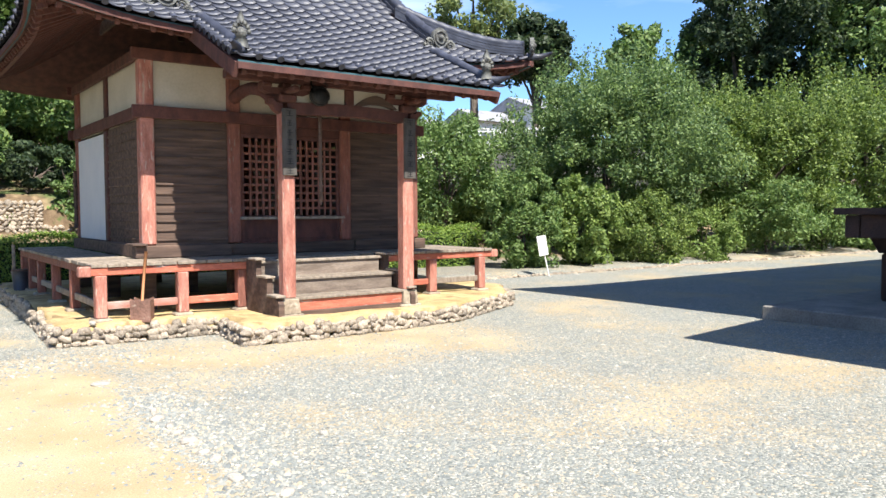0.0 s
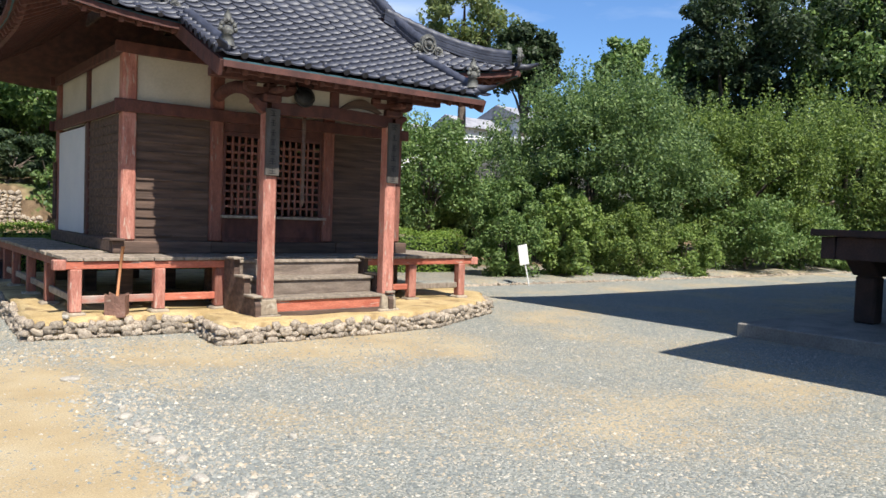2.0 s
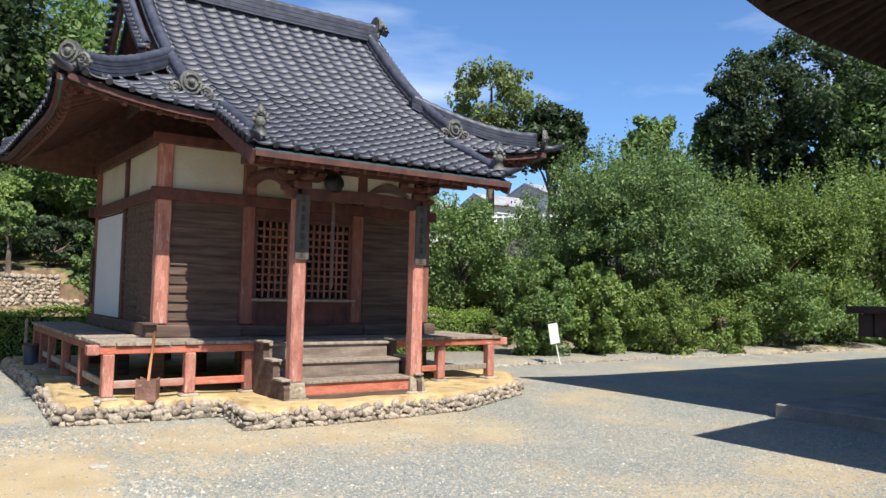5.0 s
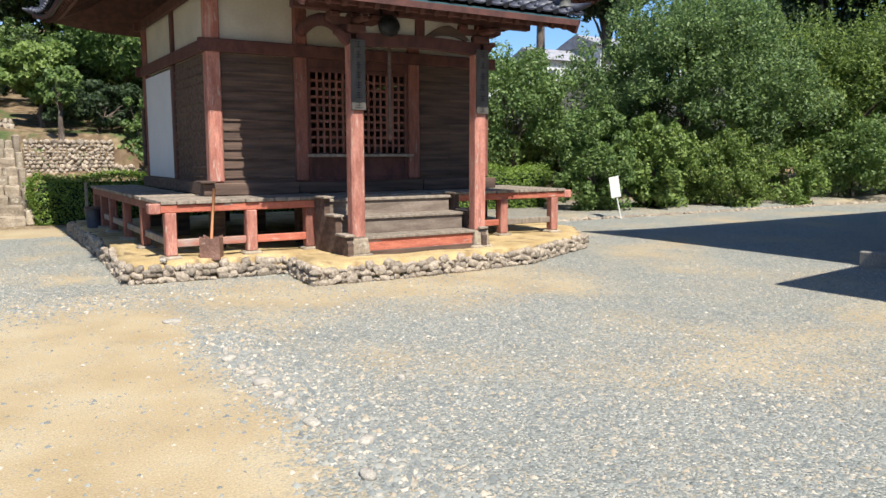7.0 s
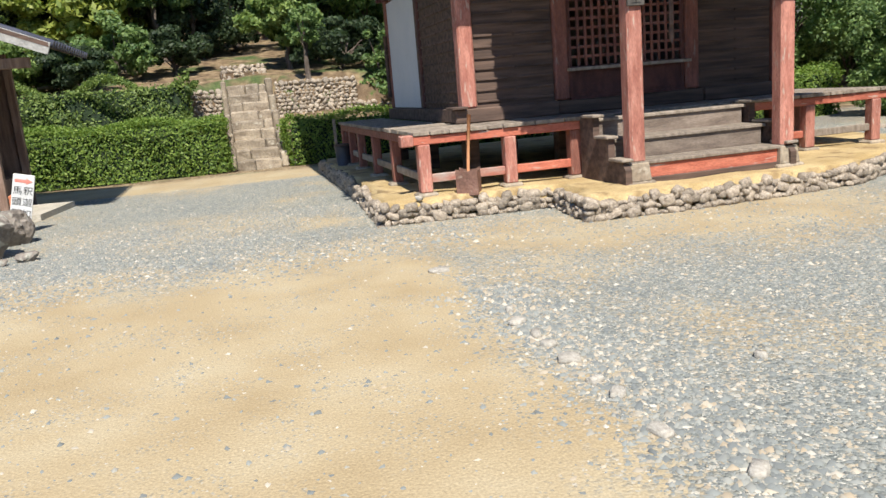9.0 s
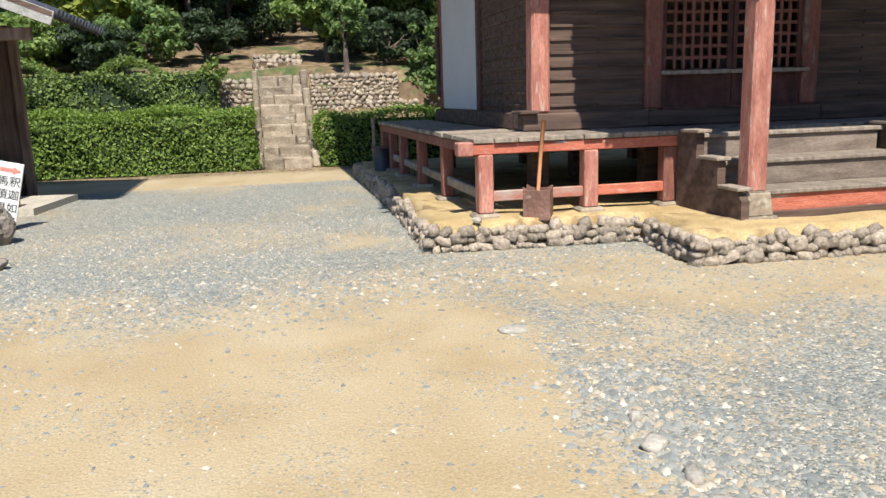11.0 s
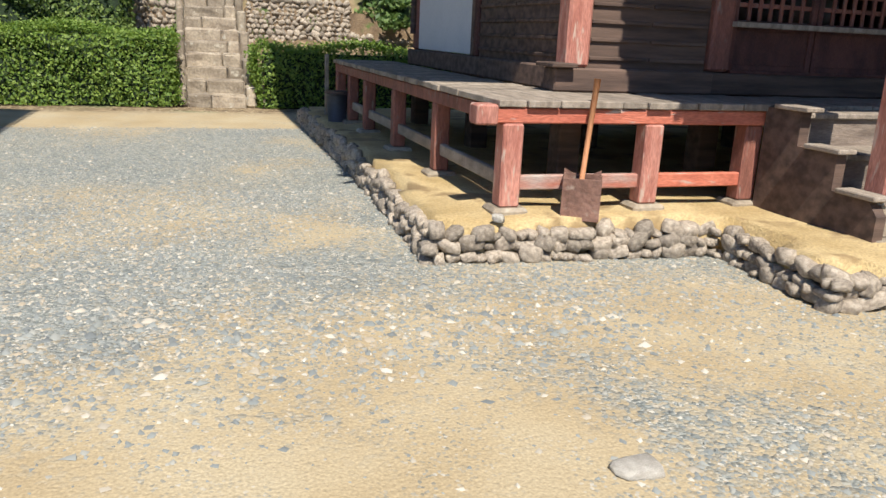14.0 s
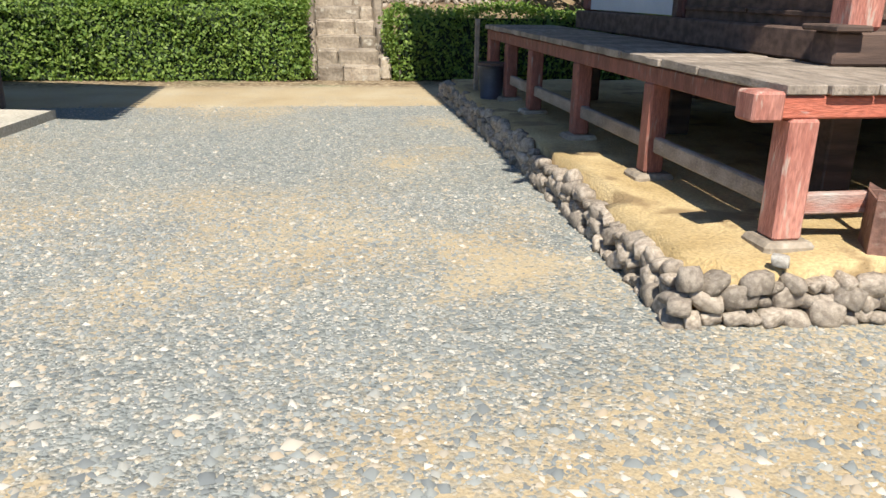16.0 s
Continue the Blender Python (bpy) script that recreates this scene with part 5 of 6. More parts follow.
M_BOULDER = material("lichened_rock", (0.13, 0.11, 0.09), (0.25, 0.215, 0.18), 5, 0.9, 0.9, 25, spots=((0.32, 0.31, 0.26), 7, 0.57))
boulder("boulder", "large dark lichened boulder beside the path", -5.08, 0.72, 0, 1.7, 0.9, 0.74, 2.0, 8)
boulder("boulder", "smaller rock behind the large boulder", -4.75, 1.7, 0, 0.8, 0.6, 0.55, 5.0)
boulder("standing_stone", "tall pale standing stone beside the shed", -5.75, 2.3, 0, 0.5, 0.4, 1.7, 8.0)
for k, (x, y, s) in enumerate(((-4.12, 0.42, 0.22), (-4.35, 0.30, 0.16), (-4.62, 0.22, 0.18))):
    boulder("boulder", "small stone at the foot of a boulder", x, y, 0, s, s * 0.8, s * 0.6, 11.0 + k)
for k, (x, y, s, h) in enumerate(((-0.53, -2.55, 0.24, 0.05), (-0.48, -4.10, 0.17, 0.06), (-0.47, -4.36, 0.13, 0.06), (-0.48, -4.55, 0.16, 0.05), (-0.47, -4.80, 0.22, 0.05), (-0.49, -5.12, 0.13, 0.05), (-0.47, -5.30, 0.15, 0.05), (-0.5, -5.69, 0.17, 0.05), (-0.10, -0.24, 0.13, 0.5), (-0.44, -3.86, 0.10, 0.03), (-0.36, -6.1, 0.15, 0.03), (-0.55, -6.5, 0.14, 0.03), (0.35, -5.2, 0.09, 0.03))):
    st = new("loose_stone", PALE[k % 5])
    st.matrix_world = pose(x, y, (Z0 + 0.02 if h > 0.3 else 0.005), 0, 0, k * 40) @ Matrix.Diagonal((s, s * 0.72, 0.09, 1))
    tagged(st, "flat pale stone lying on the ground" if h < 0.3 else "pale stone lying on the earth platform", "stone", "loose stones")

# ---- the garden beside the yard ----
rubble("bed_edging", "row of small stones along the planted bed", [(7.6, 3.45), (12.0, 3.4), (20.0, 3.3), (30.0, 3.2)], -0.05, 0.0, 190, 12, 0.19)
post_sign = thing("garden_sign", "small blank white sign leaning on a thin stake", "sign", x=10.85, y=3.25, z=0.0, rz=-20)
part("stake", beam((0.03, 0, -0.1), (-0.12, 0, 0.55), 0.03, 0.03, 0.002), M_PAPER, post_sign)
sg = box(-0.12, 0.12, -0.012, 0.012, 0.50, 0.98, 0.004)
bmesh.ops.rotate(sg, cent=(0, 0, 0.45), matrix=Matrix.Rotation(radians(-10), 3, "Y"), verts=sg.verts)
bmesh.ops.translate(sg, vec=(-0.13, -0.03, 0), verts=sg.verts)
part("panel", sg, M_PAPER, post_sign)

SH = "shrubs in the garden bed"
tree("shrub", "dense dark green conical shrub in the bed", "shrub", 11.4, 4.7, -0.45, 3.30, 0.15, 1.0, 18000, 0.09, L_MID, 80, 0.26, 1, girth=0.05, group=SH)
tree("shrub", "light yellow-green leafy shrub in the bed", "shrub", 13.5, 4.6, -0.45, 3.00, 0.25, 1.05, 10000, 0.12, L_LIGHT, 60, 0.26, 2, girth=0.05, group=SH, shoots=60)
tree("shrub", "broad bright green low shrub", "shrub", 16.0, 4.5, -0.45, 2.50, 0.1, 1.25, 16000, 0.09, L_OLIVE, 80, 0.24, 3, girth=0.05, group=SH)
tree("shrub", "rounded bright green low shrub", "shrub", 18.6, 4.4, -0.45, 2.15, 0.1, 1.15, 12000, 0.09, L_LIGHT, 70, 0.24, 4, girth=0.05, group=SH)
tree("shrub", "green shrub on thin bare stems", "shrub", 22.6, 4.6, -0.45, 3.25, 0.5, 1.9, 13000, 0.12, L_MID, 60, 0.30, 5, girth=0.06, group=SH)
tree("shrub", "green shrub on thin bare stems", "shrub", 25.8, 4.3, -0.45, 2.95, 0.4, 1.7, 11000, 0.12, L_MID, 60, 0.30, 6, girth=0.06, group=SH)
tree("shrub", "low dark shrub below the large bushes", "shrub", 29.5, 4.0, -0.45, 2.45, 0.2, 1.8, 9000, 0.13, L_MID, 50, 0.30, 7, girth=0.06, group=SH)
tree("tree", "large rounded grey-green tree with upright shoots", "tree", 18.3, 7.8, -0.2, 6.4, 0.4, 3.9, 90000, 0.11, L_BUSH, 190, 0.17, 8, girth=0.22, shoots=1500)
tree("tree", "large yellow-green tree with upright shoots", "tree", 24.5, 6.6, -0.2, 6.1, 0.4, 3.4, 56000, 0.115, L_OLIVE, 150, 0.18, 9, girth=0.22, shoots=1200)
tree("tree", "broad green tree at the garden's end", "tree", 31.0, 5.2, 0.2, 6.4, 0.6, 4.6, 52000, 0.13, L_OLIVE, 150, 0.19, 10, girth=0.25, shoots=900)
tree("tree", "open leafy tree behind the hall", "tree", 11.9, 8.8, 0.2, 4.9, 0.5, 1.9, 21000, 0.11, L_MID, 60, 0.30, 11, girth=0.10, hollow=0.3)
tree("tree", "drooping green tree before a retaining wall", "tree", 14.6, 9.6, 0.3, 2.7, 0.4, 1.7, 14000, 0.14, L_BUSH, 50, 0.30, 12, girth=0.10)

# ---- far trees round the yard ----
FAR = "tall trees behind the garden"


def wood(x, y, h, r, leaves, mat, seed, trunk=None, label="tall dark evergreen tree on the hillside", leaf=0.30, clumps=70, group=FAR):
    if y > 12 and x < 9:
        y -= 1.28
    tree("tree", label, "tree", x, y, terrain(x, y), h - terrain(x, y), trunk if trunk else (h - terrain(x, y)) * 0.25, r, leaves, leaf, mat, clumps, 0.26, seed, girth=min(0.3, 0.03 + 0.022 * (h - terrain(x, y))), group=group)


wood(26.9, 26.0, 15.6, 2.9, 6500, L_PINE, 41, 8.5, "tall open pine tree against the sky")
wood(28.4, 22.2, 12.9, 2.1, 10000, L_DARK, 42, 6.2)
wood(32.4, 18.6, 12.2, 1.9, 11000, L_MID, 43, 4, "tall green tree against the sky")
for k, (x, y, h, r) in enumerate(((37.4, 17.2, 13.6, 2.2), (37.0, 14.8, 17.2, 3.0), (38.8, 12.0, 17.2, 3.4), (40.2, 9.0, 16.4, 3.5), (41.3, 6.2, 15.6, 3.6), (43.0, 1.5, 15.0, 4.2), (45.0, -3.0, 14.0, 4.6), (46.0, -8.0, 14.0, 4.6), (38.0, 8.5, 8.0, 3.4), (42.0, 3.0, 8.0, 3.6), (35.5, 13.5, 7.8, 3.2), (33.5, 17.5, 7.5, 2.8))):
    wood(x, y, h, r, 22000, L_DARK if k % 3 else L_MID, 50 + k, leaf=0.27, clumps=95)
# hillside behind the stairs
HILL = "trees on the hillside"
wood(-6.0, 17.4, 6.0, 2.3, 20000, L_YELLOW, 70, 0.5, "broad yellow-green leafy tree above the hedges", 0.20, 80, HILL)
wood(-10.0, 16.0, 6.2, 2.4, 15000, L_YELLOW, 71, 0.6, "broad light green leafy tree", 0.20, 70, HILL)
wood(-0.05, 15.2, 4.6, 1.15, 11000, L_LIGHT, 72, 0.6, "rounded light green tree beside the stairs", 0.16, 50, HILL)
wood(0.15, 12.9, 3.6, 0.55, 3200, L_MID, 73, 0.8, "young green tree leaning over a rubble wall", 0.13, 24, HILL)
wood(2.0, 12.6, 3.1, 0.55, 3000, L_MID, 74, 0.3, "green shrub on the rubble wall", 0.12, 24, HILL)
wood(2.6, 17.5, 7.4, 2.4, 12000, L_MID, 75, 0.9, "open tree with pale twisted limbs", 0.18, 50, HILL)
wood(-3.6, 18.0, 8.5, 2.5, 14000, L_MID, 76, 1.2, "slender layered green tree above the terrace", 0.20, 60, HILL)
for k, (x, y, h, r) in enumerate(((-14, 22, 13, 4.0), (-9, 24, 14.5, 4.4), (-5.5, 27, 15, 4.2), (-1.5, 25, 14, 4.0), (2.5, 27, 14.5, 4.4), (6.5, 24, 12.5, 4.0), (-18, 18, 13, 4.4), (-22, 12, 13, 4.6), (10.5, 27, 12, 4.0), (-2.5, 33, 16, 4.5), (-10, 32, 17, 5), (-15, 30, 17, 5), (4.5, 34, 16, 5), (15, 30, 10, 3.6), (20, 31, 9, 3.6))):
    wood(x, y, h, r * 1.1, 13000, L_DARK if k % 2 else L_MID, 90 + k, 0.8, group=HILL, clumps=90)
for k, (x, y, h) in enumerate(((-4.5, 15.2, 3.4), (-5.0, 19.5, 4.6), (-7.8, 19.0, 4.5), (1.6, 19.5, 4.8), (4.8, 16.0, 3.8), (-3.4, 21.5, 5.2), (-0.3, 21.8, 5.2), (3.2, 22.2, 5.3), (-10.5, 18.0, 4.2), (5.8, 18.5, 4.3), (-6.8, 22.5, 5.6), (-9.0, 21.0, 5.2), (-12.0, 16.0, 4.0), (-5.9, 14.2, 3.2), (-9.5, 13.6, 3.2), (-7.0, 13.4, 3.0), (2.9, 12.1, 2.3))):
    wood(x, y, h + 0.5 + 0.5 * math.sin(k * 2.3), 1.15 + 0.3 * math.sin(k * 1.7), 5200, (L_MID, L_OLIVE, L_BUSH, L_LIGHT)[k % 4], 120 + k, 0.10, "low green undergrowth bush on the terrace", 0.13, 30, "undergrowth bushes")
# mostly dark-leaved bushes, added to stand in for deep shade under the canopies
for k, (x, y, h) in enumerate(((-1.4, 19.0, 4.6), (0.6, 18.6, 4.4), (2.4, 18.9, 4.8), (-2.6, 18.4, 4.7), (-4.3, 18.2, 4.4), (3.9, 17.6, 4.6), (0.9, 16.2, 3.3), (-6.6, 18.0, 4.4), (-8.6, 17.0, 4.2), (-3.1, 15.6, 3.1), (1.2, 13.9, 2.6), (3.4, 14.6, 3.4), (-5.2, 13.6, 2.7))):
    wood(x, y, h + 0.4 + 0.5 * math.sin(k * 2.1), 1.2 + 0.3 * math.sin(k * 1.3), 5200, (L_DARK, L_DARK, L_MID)[k % 3], 170 + k, 0.10, "leafy undergrowth bush in the darkened mass standing in for shade beneath the trees", 0.13, 34, "undergrowth bushes")
for k, (x, y, h, r) in enumerate(((9.6, 9.8, 2.6, 1.3), (12.8, 10.6, 2.4, 1.4), (16.2, 10.8, 2.7, 1.5), (18.5, 12.0, 3.0, 1.5), (22.5, 10.5, 3.6, 2.0), (8.2, 12.5, 2.6, 1.3))):
    wood(x, y, h, r, 6000, L_MID if k % 2 else L_BUSH, 150 + k, 0.2, "dark green bush under the garden trees", 0.14, 40, "undergrowth bushes")
# a tree beside the shed, out of which some twigs hang in
tree("tree", "leafy tree beside the shed", "tree", -7.6, 2.2, 0, 4.4, 1.9, 1.5, 5000, 0.15, L_MID, 30, 0.30, 140, lean=(0.9, 0.3), girth=0.11)

# ---- the large main hall beside the yard ----
M_OLDWOOD = material("old_dark_timber", (0.022, 0.013, 0.011), (0.042, 0.022, 0.018), 4, 0.85, 0.3, 40, vary=0.1)
M_PODIUM = material("worn_podium_stone", (0.15, 0.14, 0.125), (0.22, 0.205, 0.18), 3, 0.9, 0.3, 40)
main_hall = thing("main_hall", "large dark timber temple hall with deep eaves on a stone podium", "temple")


def m_part(name, bm, mat, label="", parent=None):
    return part(name, bm, mat, parent or main_hall, label)


m_part("podium", box(8.1, 27, -20, -3.9, -0.1, 0.20, 0.02), M_PODIUM, "low pale stone podium")
m_part("veranda_deck", box(9.0, 24, -19, -4.45, 1.50, 1.60, 0.01), M_OLDWOOD)
m_part("veranda_beam", box(9.1, 24, -4.77, -4.57, 1.17, 1.495, 0.01), M_OLDWOOD)
m_part("veranda_beam", box(9.12, 9.34, -19, -4.78, 1.17, 1.495, 0.01), M_OLDWOOD)
for k, px in enumerate((10.1, 13.5, 16.9, 20.3)):
    m_part("veranda_post", box(px - 0.15, px + 0.15, -5.0, -4.7, 0.2, 0.92, 0.03), M_OLDWOOD)
    head = box(px - 0.15, px + 0.15, -5.05, -4.65, 0.92, 1.165, 0.02)
    for v in head.verts:
        if v.co.z > 1.04:
            v.co.x += 0.26 * (1 if v.co.x > px else -1)
    m_part("bracket", head, M_OLDWOOD)
for k, py in enumerate((-7.6, -10.8, -14.0, -17.2)):
    m_part("veranda_post", box(9.57, 9.87, py - 0.15, py + 0.15, 0.2, 1.16, 0.03), M_OLDWOOD)
m_part("wall", box(11.5, 23, -19, -6.3, 0.2, 7.2, 0), M_OLDWOOD, "dark boarded wall")
for px in (11.5, 14.5, 17.5, 20.5):
    m_part("pillar", box(px - 0.18, px + 0.18, -6.5, -6.1, 1.38, 7.2, 0.03), M_OLDWOOD)
for py in (-9.4, -12.6, -15.8):
    m_part("pillar", box(11.32, 11.68, py - 0.18, py + 0.18, 1.38, 7.2, 0.03), M_OLDWOOD)
MX0, MX1, MY0, MY1 = 7.75, 27.0, -22.0, -3.35


def m_eave(u, lo, hi):
    k = max(0.0, abs((u - (lo + hi) / 2) / ((hi - lo) / 2)) - 0.76) / 0.24
    return 0.25 * k ** 2.2


def m_point(x, y):
    """The main hall's roof: hipped, with swept-up corners."""
    dx, dy = min(x - MX0, MX1 - x), min(y - MY0, MY1 - y)
    d = max(0, min(dx, dy))
    up = m_eave(x, MX0, MX1) * math.exp(-dy) + m_eave(y, MY0, MY1) * math.exp(-dx)
    ex = 0.55 * m_eave(y, MY0, MY1) * math.exp(-dx * 1.5) * (-1 if x < (MX0 + MX1) / 2 else 1)
    ey = 0.35 * m_eave(x, MX0, MX1) * math.exp(-dy * 1.5) * (1 if y > (MY0 + MY1) / 2 else -1)
    return Vector((x + ex, y + ey, 5.98 + 0.42 * d + 0.03 * d * d + min(up, 0.8)))


gx = [MX0 + (MX1 - MX0) * k / 36 for k in range(37)]
gy = [MY0 + (MY1 - MY0) * k / 36 for k in range(37)]
bm = bmesh.new()
top = [[bm.verts.new(lift(m_point(x, y), 0.28)) for x in gx] for y in gy]
low = [[bm.verts.new(m_point(x, y)) for x in gx] for y in gy]
for j in range(36):
    for i in range(36):
        bm.faces.new((top[j][i], top[j][i + 1], top[j + 1][i + 1], top[j + 1][i]))
        bm.faces.new((low[j + 1][i], low[j + 1][i + 1], low[j][i + 1], low[j][i]))
for k in range(36):
    for a, b, c, d in ((top[0][k], low[0][k], low[0][k + 1], top[0][k + 1]), (top[36][k + 1], low[36][k + 1], low[36][k], top[36][k]), (top[k + 1][0], low[k + 1][0], low[k][0], top[k][0]), (top[k][36], low[k][36], low[k + 1][36], top[k + 1][36])):
        bm.faces.new((a, b, c, d))
m_part("roof", bm, M_OLDWOOD, "dark heavy hipped roof with swept-up eaves")
for k in range(50):
    x = MX0 + 0.5 + k * 0.35
    m_part("rafter", beam(lift(m_point(x, MY1 - 0.12), -0.06), lift(m_point(x, MY1 - 3.2), -0.06), 0.10, 0.12, 0), M_OLDWOOD)
# its porch roof, which throws the stepped shadow
own = bmesh.new()
for x, z in ((5.50, 4.40), (8.6, 4.95)):
    for y in (-14.5, -7.55):
        for dz in (0, 0.25):
            own.verts.new((x, y, z + dz))
bmesh.ops.convex_hull(own, input=own.verts)
m_part("porch_roof", own, M_OLDWOOD)
for py in (-13.6, -8.3):
    m_part("porch_post", box(6.35, 6.65, py - 0.15, py + 0.15, 0, 5.2, 0.03), M_OLDWOOD)

# ---- beyond the garden ----
# concrete wall colour with the shade on its face darkened in
M_FARWALL = material("shaded_retaining_wall", (0.06, 0.06, 0.058), (0.12, 0.118, 0.11), 2, 0.9, 0.3)
M_FARWHITE = material("pale_render", (0.62, 0.62, 0.62), (0.72, 0.72, 0.71), 1.5, 0.85, 0.1)
M_FARGLASS = material("dark_window", (0.05, 0.06, 0.07), (0.09, 0.10, 0.11), 1, 0.15, 0.0)
M_FARROOF = material("grey_house_roof", (0.20, 0.20, 0.22), (0.30, 0.30, 0.32), 2, 0.7, 0.1)
wall = part("retaining_wall", slab([(15.0, 0.2), (30.0, 0.2), (30.0, 4.7), (21.0, 4.6), (15.0, 3.6)], 14.2, 14.6), M_FARWALL)
tagged(wall, "concrete retaining wall coloured dark as a shaded face behind the garden trees", "wall", kind="structure")
fence = thing("fence", "white metal fence on top of the retaining wall", "fence", x=-2.5, y=14.4, z=-0.55)
for k in range(30):
    x = 19.0 + k * 0.45
    zt = 4.45 + min(1, (x - 16) / 8) * 0.72 - 0.37
    part("picket", box(x - 0.03, x + 0.03, -0.03, 0.03, zt, zt + 0.95, 0), M_FARWHITE, fence)
for dz in (0.12, 0.86):
    part("rail", beam((19.0, 0, 4.08 + dz + 0.27), (24.0, 0, 4.8 + dz), 0.05, 0.05, 0), M_FARWHITE, fence)
    part("rail", beam((24.0, 0, 4.8 + dz), (32.2, 0, 4.8 + dz), 0.05, 0.05, 0), M_FARWHITE, fence)
for k, (x, y, w, d, z0, h) in enumerate(((36.5, 37.0, 4.0, 4.0, 3.0, 6.4), (42.0, 36.5, 5.5, 5.0, 3.0, 7.6), (31.5, 38.5, 3.5, 4.0, 3.0, 5.6))):
    house = thing("house", "pale rendered house with dark windows behind the fence", "house", "far houses", x, y, z0)
    part("wall", box(-w / 2, w / 2, -d / 2, d / 2, -3, h - 1, 0.02), M_FARWHITE, house)
    own = bmesh.new()
    for sx in (-1, 1):
        for (yy, zz) in ((-d / 2 - 0.4, h - 1.1), (d / 2 + 0.4, h - 1.1), (0, h)):
            own.verts.new((sx * (w / 2 + 0.3), yy, zz))
    bmesh.ops.convex_hull(own, input=own.verts)
    part("roof", own, M_FARROOF, house)
    for i in range(2):
        for j in range(2):
            cx, cz = -w / 4 + i * w / 2, h - 2.2 - j * 2.3
            win = part("window", box(cx - 0.6, cx + 0.6, -d / 2 - 0.03, -d / 2 - 0.005, cz - 0.5, cz + 0.5, 0), M_FARGLASS, house)
            part("frame", box(cx - 0.68, cx + 0.68, -d / 2 - 0.05, -d / 2 - 0.032, cz + 0.5, cz + 0.58, 0), M_FARWHITE, win)
for k, (x, y, h, w) in enumerate(((33.0, 2.2, 2.5, 0.35), (34.2, 1.6, 2.2, 0.5), (35.3, 1.8, 2.7, 0.35), (36.5, 1.0, 2.3, 0.6), (37.5, 0.4, 2.6, 0.4))):
    grave = thing("stone_monument", "grey stone monument in the graveyard", "monument", "stone monuments", x, y, 0.0, k * 12)
    part("base", box(-w, w, -w, w, -0.2, 0.5, 0.03), M_CONC, grave)
    part("shaft", box(-w * 0.55, w * 0.55, -w * 0.55, w * 0.55, 0.5, h, 0.04), M_STONE, grave)

# ---- loose gravel on the yard ----
def gravel_material():
    m = bpy.data.materials.new("loose_gravel")
    m.use_nodes = True
    n, l = m.node_tree.nodes, m.node_tree.links
    geo, ramp = n.new("ShaderNodeNewGeometry"), n.new("ShaderNodeValToRGB")
    e = ramp.color_ramp.elements
    for _ in range(3):
        e.new(0.5)
    for q, (p, c) in zip(e, ((0.0, (0.135, 0.145, 0.14)), (0.45, (0.205, 0.215, 0.198)), (0.70, (0.262, 0.262, 0.232)), (0.86, (0.34, 0.275, 0.19)), (1.0, (0.46, 0.425, 0.355)))):
        q.position, q.color = p, (*c, 1)
    l.new(geo.outputs["Random Per Island"], ramp.inputs[0])
    l.new(ramp.outputs[0], n["Principled BSDF"].inputs["Base Color"])
    n["Principled BSDF"].inputs["Roughness"].default_value = 0.85
    return m


rg = np.random.default_rng(77)
COUNT = 190000
px = np.where(rg.uniform(size=COUNT) < 0.6, rg.uniform(-4.8, 3.0, COUNT), rg.uniform(-4.8, 8.0, COUNT))
py = np.where(rg.uniform(size=COUNT) < 0.75, rg.uniform(-7.8, 2.0, COUNT), rg.uniform(-7.8, 6.2, COUNT))
# a seam of coarser stones where the gravel meets the sand
SEAM = 6500
px[:SEAM] = -0.38 + rg.normal(size=SEAM) * 0.19
py[:SEAM] = rg.uniform(-7.6, -3.2, SEAM)
px[SEAM:SEAM + 3500], py[SEAM:SEAM + 3500] = rg.uniform(-4.2, 0.2, 3500), -1.15 + rg.normal(size=3500) * 0.35
coarse = np.arange(COUNT) < SEAM + 3500
wob = 0.25 * np.sin(px * 3.1 + 1) + 0.25 * np.sin(py * 2.3)
sandy = (px + 0.4 * wob < -0.62) & (py + wob < -1.75)
keep = rg.uniform(size=COUNT) < np.where(sandy, 0.09, np.where(np.abs(py + 1.9 + wob) < 0.9, 0.6, 1.0))
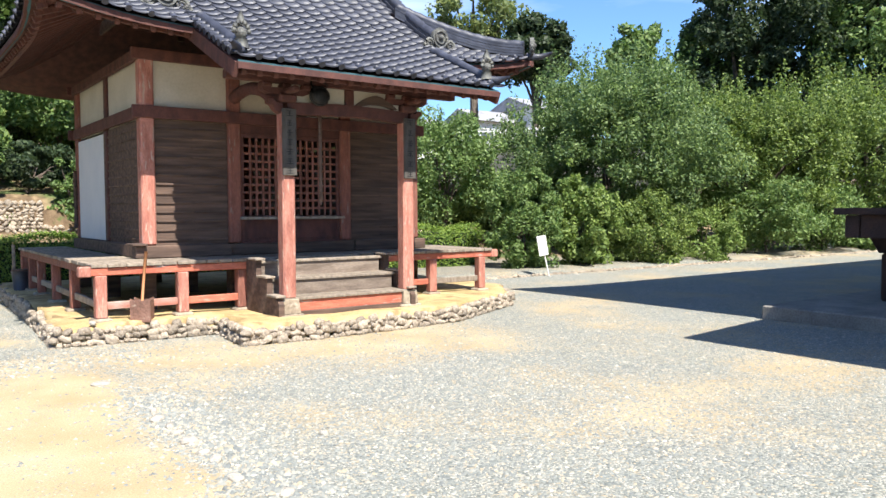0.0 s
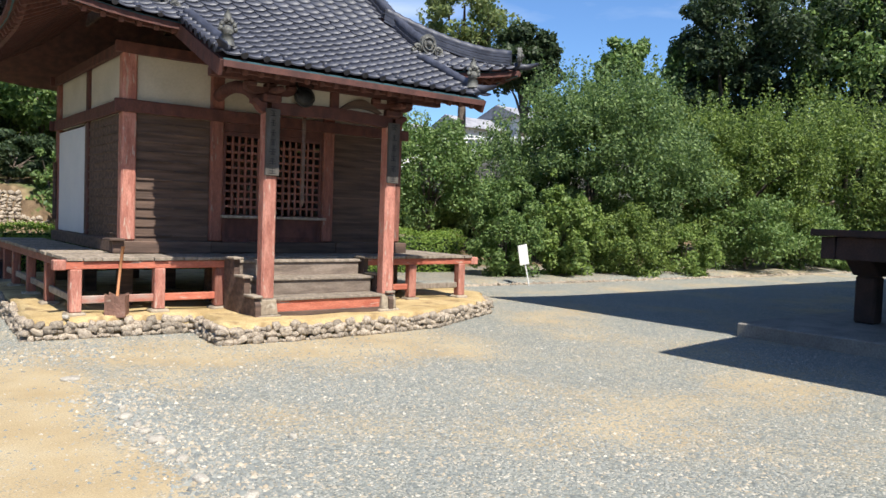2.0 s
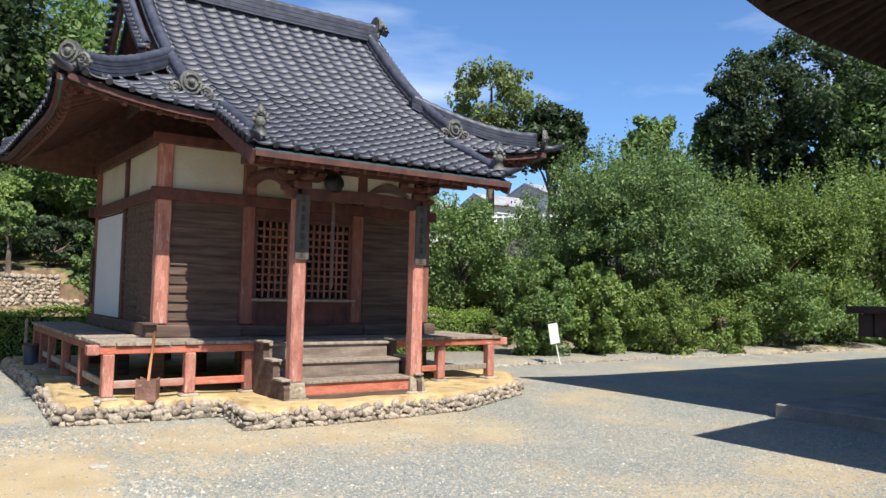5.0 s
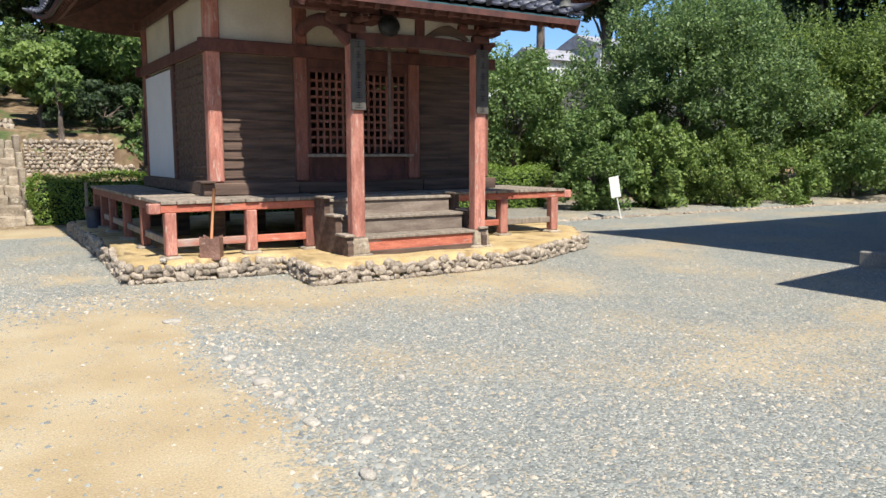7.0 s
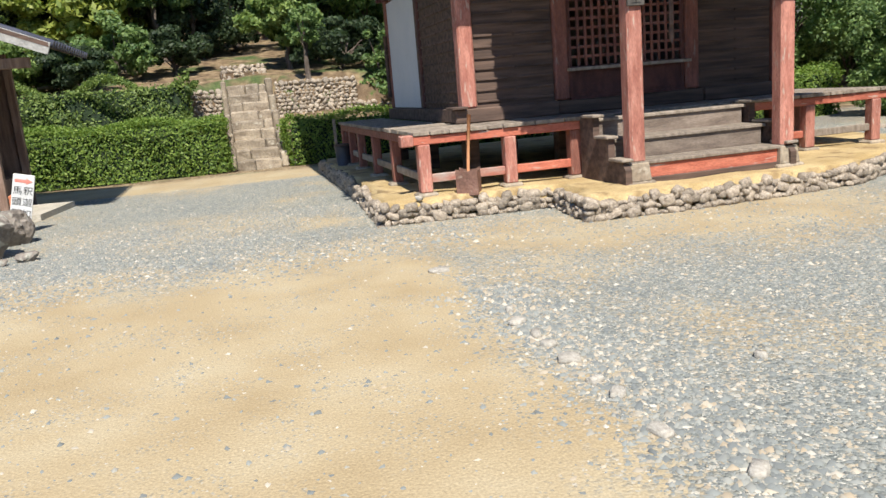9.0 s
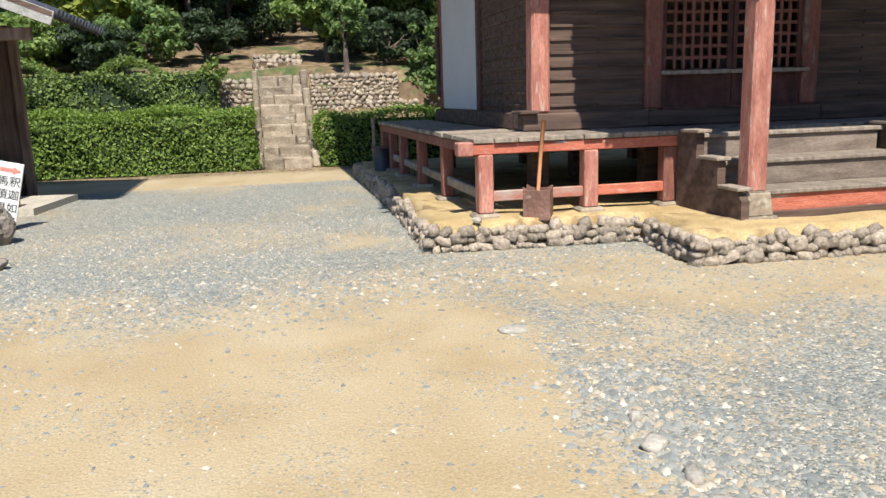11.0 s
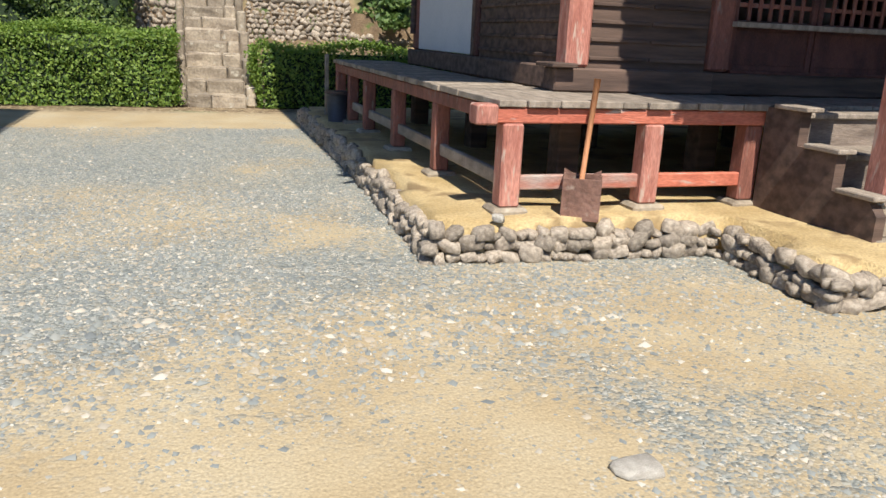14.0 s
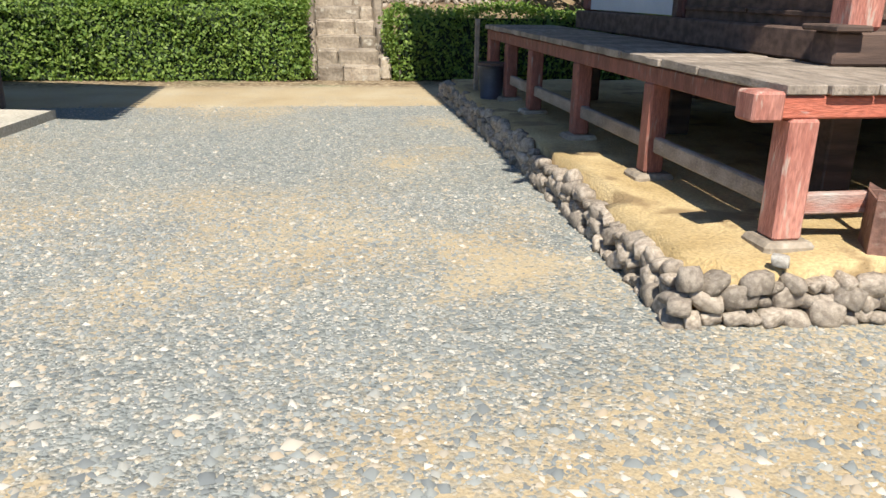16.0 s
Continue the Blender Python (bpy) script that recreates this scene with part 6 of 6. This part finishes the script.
dust = 0.5 + 0.5 * np.sin(px * 1.3 + 2.0 * np.sin(py * 0.9)) * np.sin(py * 1.1 + 1.5 * np.sin(px * 0.7 + 1))
bare = np.maximum(np.exp(-((px - 0.2) / 2.5) ** 2 - ((py + 2.1) / 0.6) ** 2), np.exp(-((px + 0.95) / 0.35) ** 2 - ((py - 0.2) / 1.6) ** 2))
keep &= rg.uniform(size=COUNT) < (0.62 + 0.38 * dust) * (1 - 0.85 * bare)
keep |= coarse & (rg.uniform(size=COUNT) < 0.8)
keep &= np.array([not inside(EDGE, a, b) for a, b in zip(px, py)])
px, py, coarse = px[keep], py[keep], coarse[keep]
n = len(px)
base = np.array([(1, 0, 0), (-1, 0, 0), (0, 1, 0), (0, -1, 0), (0, 0, 1)], float)
size = np.where(coarse, 0.006 + 0.019 * rg.uniform(size=n) ** 3.6, 0.005 + 0.012 * rg.uniform(size=n) ** 3.4)
v = base[None] * (1 + 0.5 * rg.uniform(-1, 1, (n, 5, 1))) * size[:, None, None] * [1.2, 1.0, 0.72]
v += 0.38 * size[:, None, None] * rg.uniform(-1, 1, (n, 5, 3)) * [1, 1, 0.3]
a = rg.uniform(0, math.tau, n)
c, s = np.cos(a)[:, None], np.sin(a)[:, None]
vx, vy = v[:, :, 0] * c - v[:, :, 1] * s, v[:, :, 0] * s + v[:, :, 1] * c
v[:, :, 0], v[:, :, 1] = vx + px[:, None], vy + py[:, None]
tri = np.array([(0, 2, 4), (2, 1, 4), (1, 3, 4), (3, 0, 4)])
faces = (tri[None] + np.arange(n)[:, None, None] * 5).reshape(-1)
me = bpy.data.meshes.new("gravel")
me.vertices.add(n * 5)
me.vertices.foreach_set("co", v.astype(np.float32).ravel())
me.loops.add(len(faces))
me.loops.foreach_set("vertex_index", faces.astype(np.int32))
me.polygons.add(len(faces) // 3)
me.polygons.foreach_set("loop_start", np.arange(0, len(faces), 3, dtype=np.int32))
me.update()
me.validate()
me.materials.append(gravel_material())
tagged(new("gravel", me), "loose blue-grey crushed gravel with pale and tan pebbles", "gravel", kind="stuff")
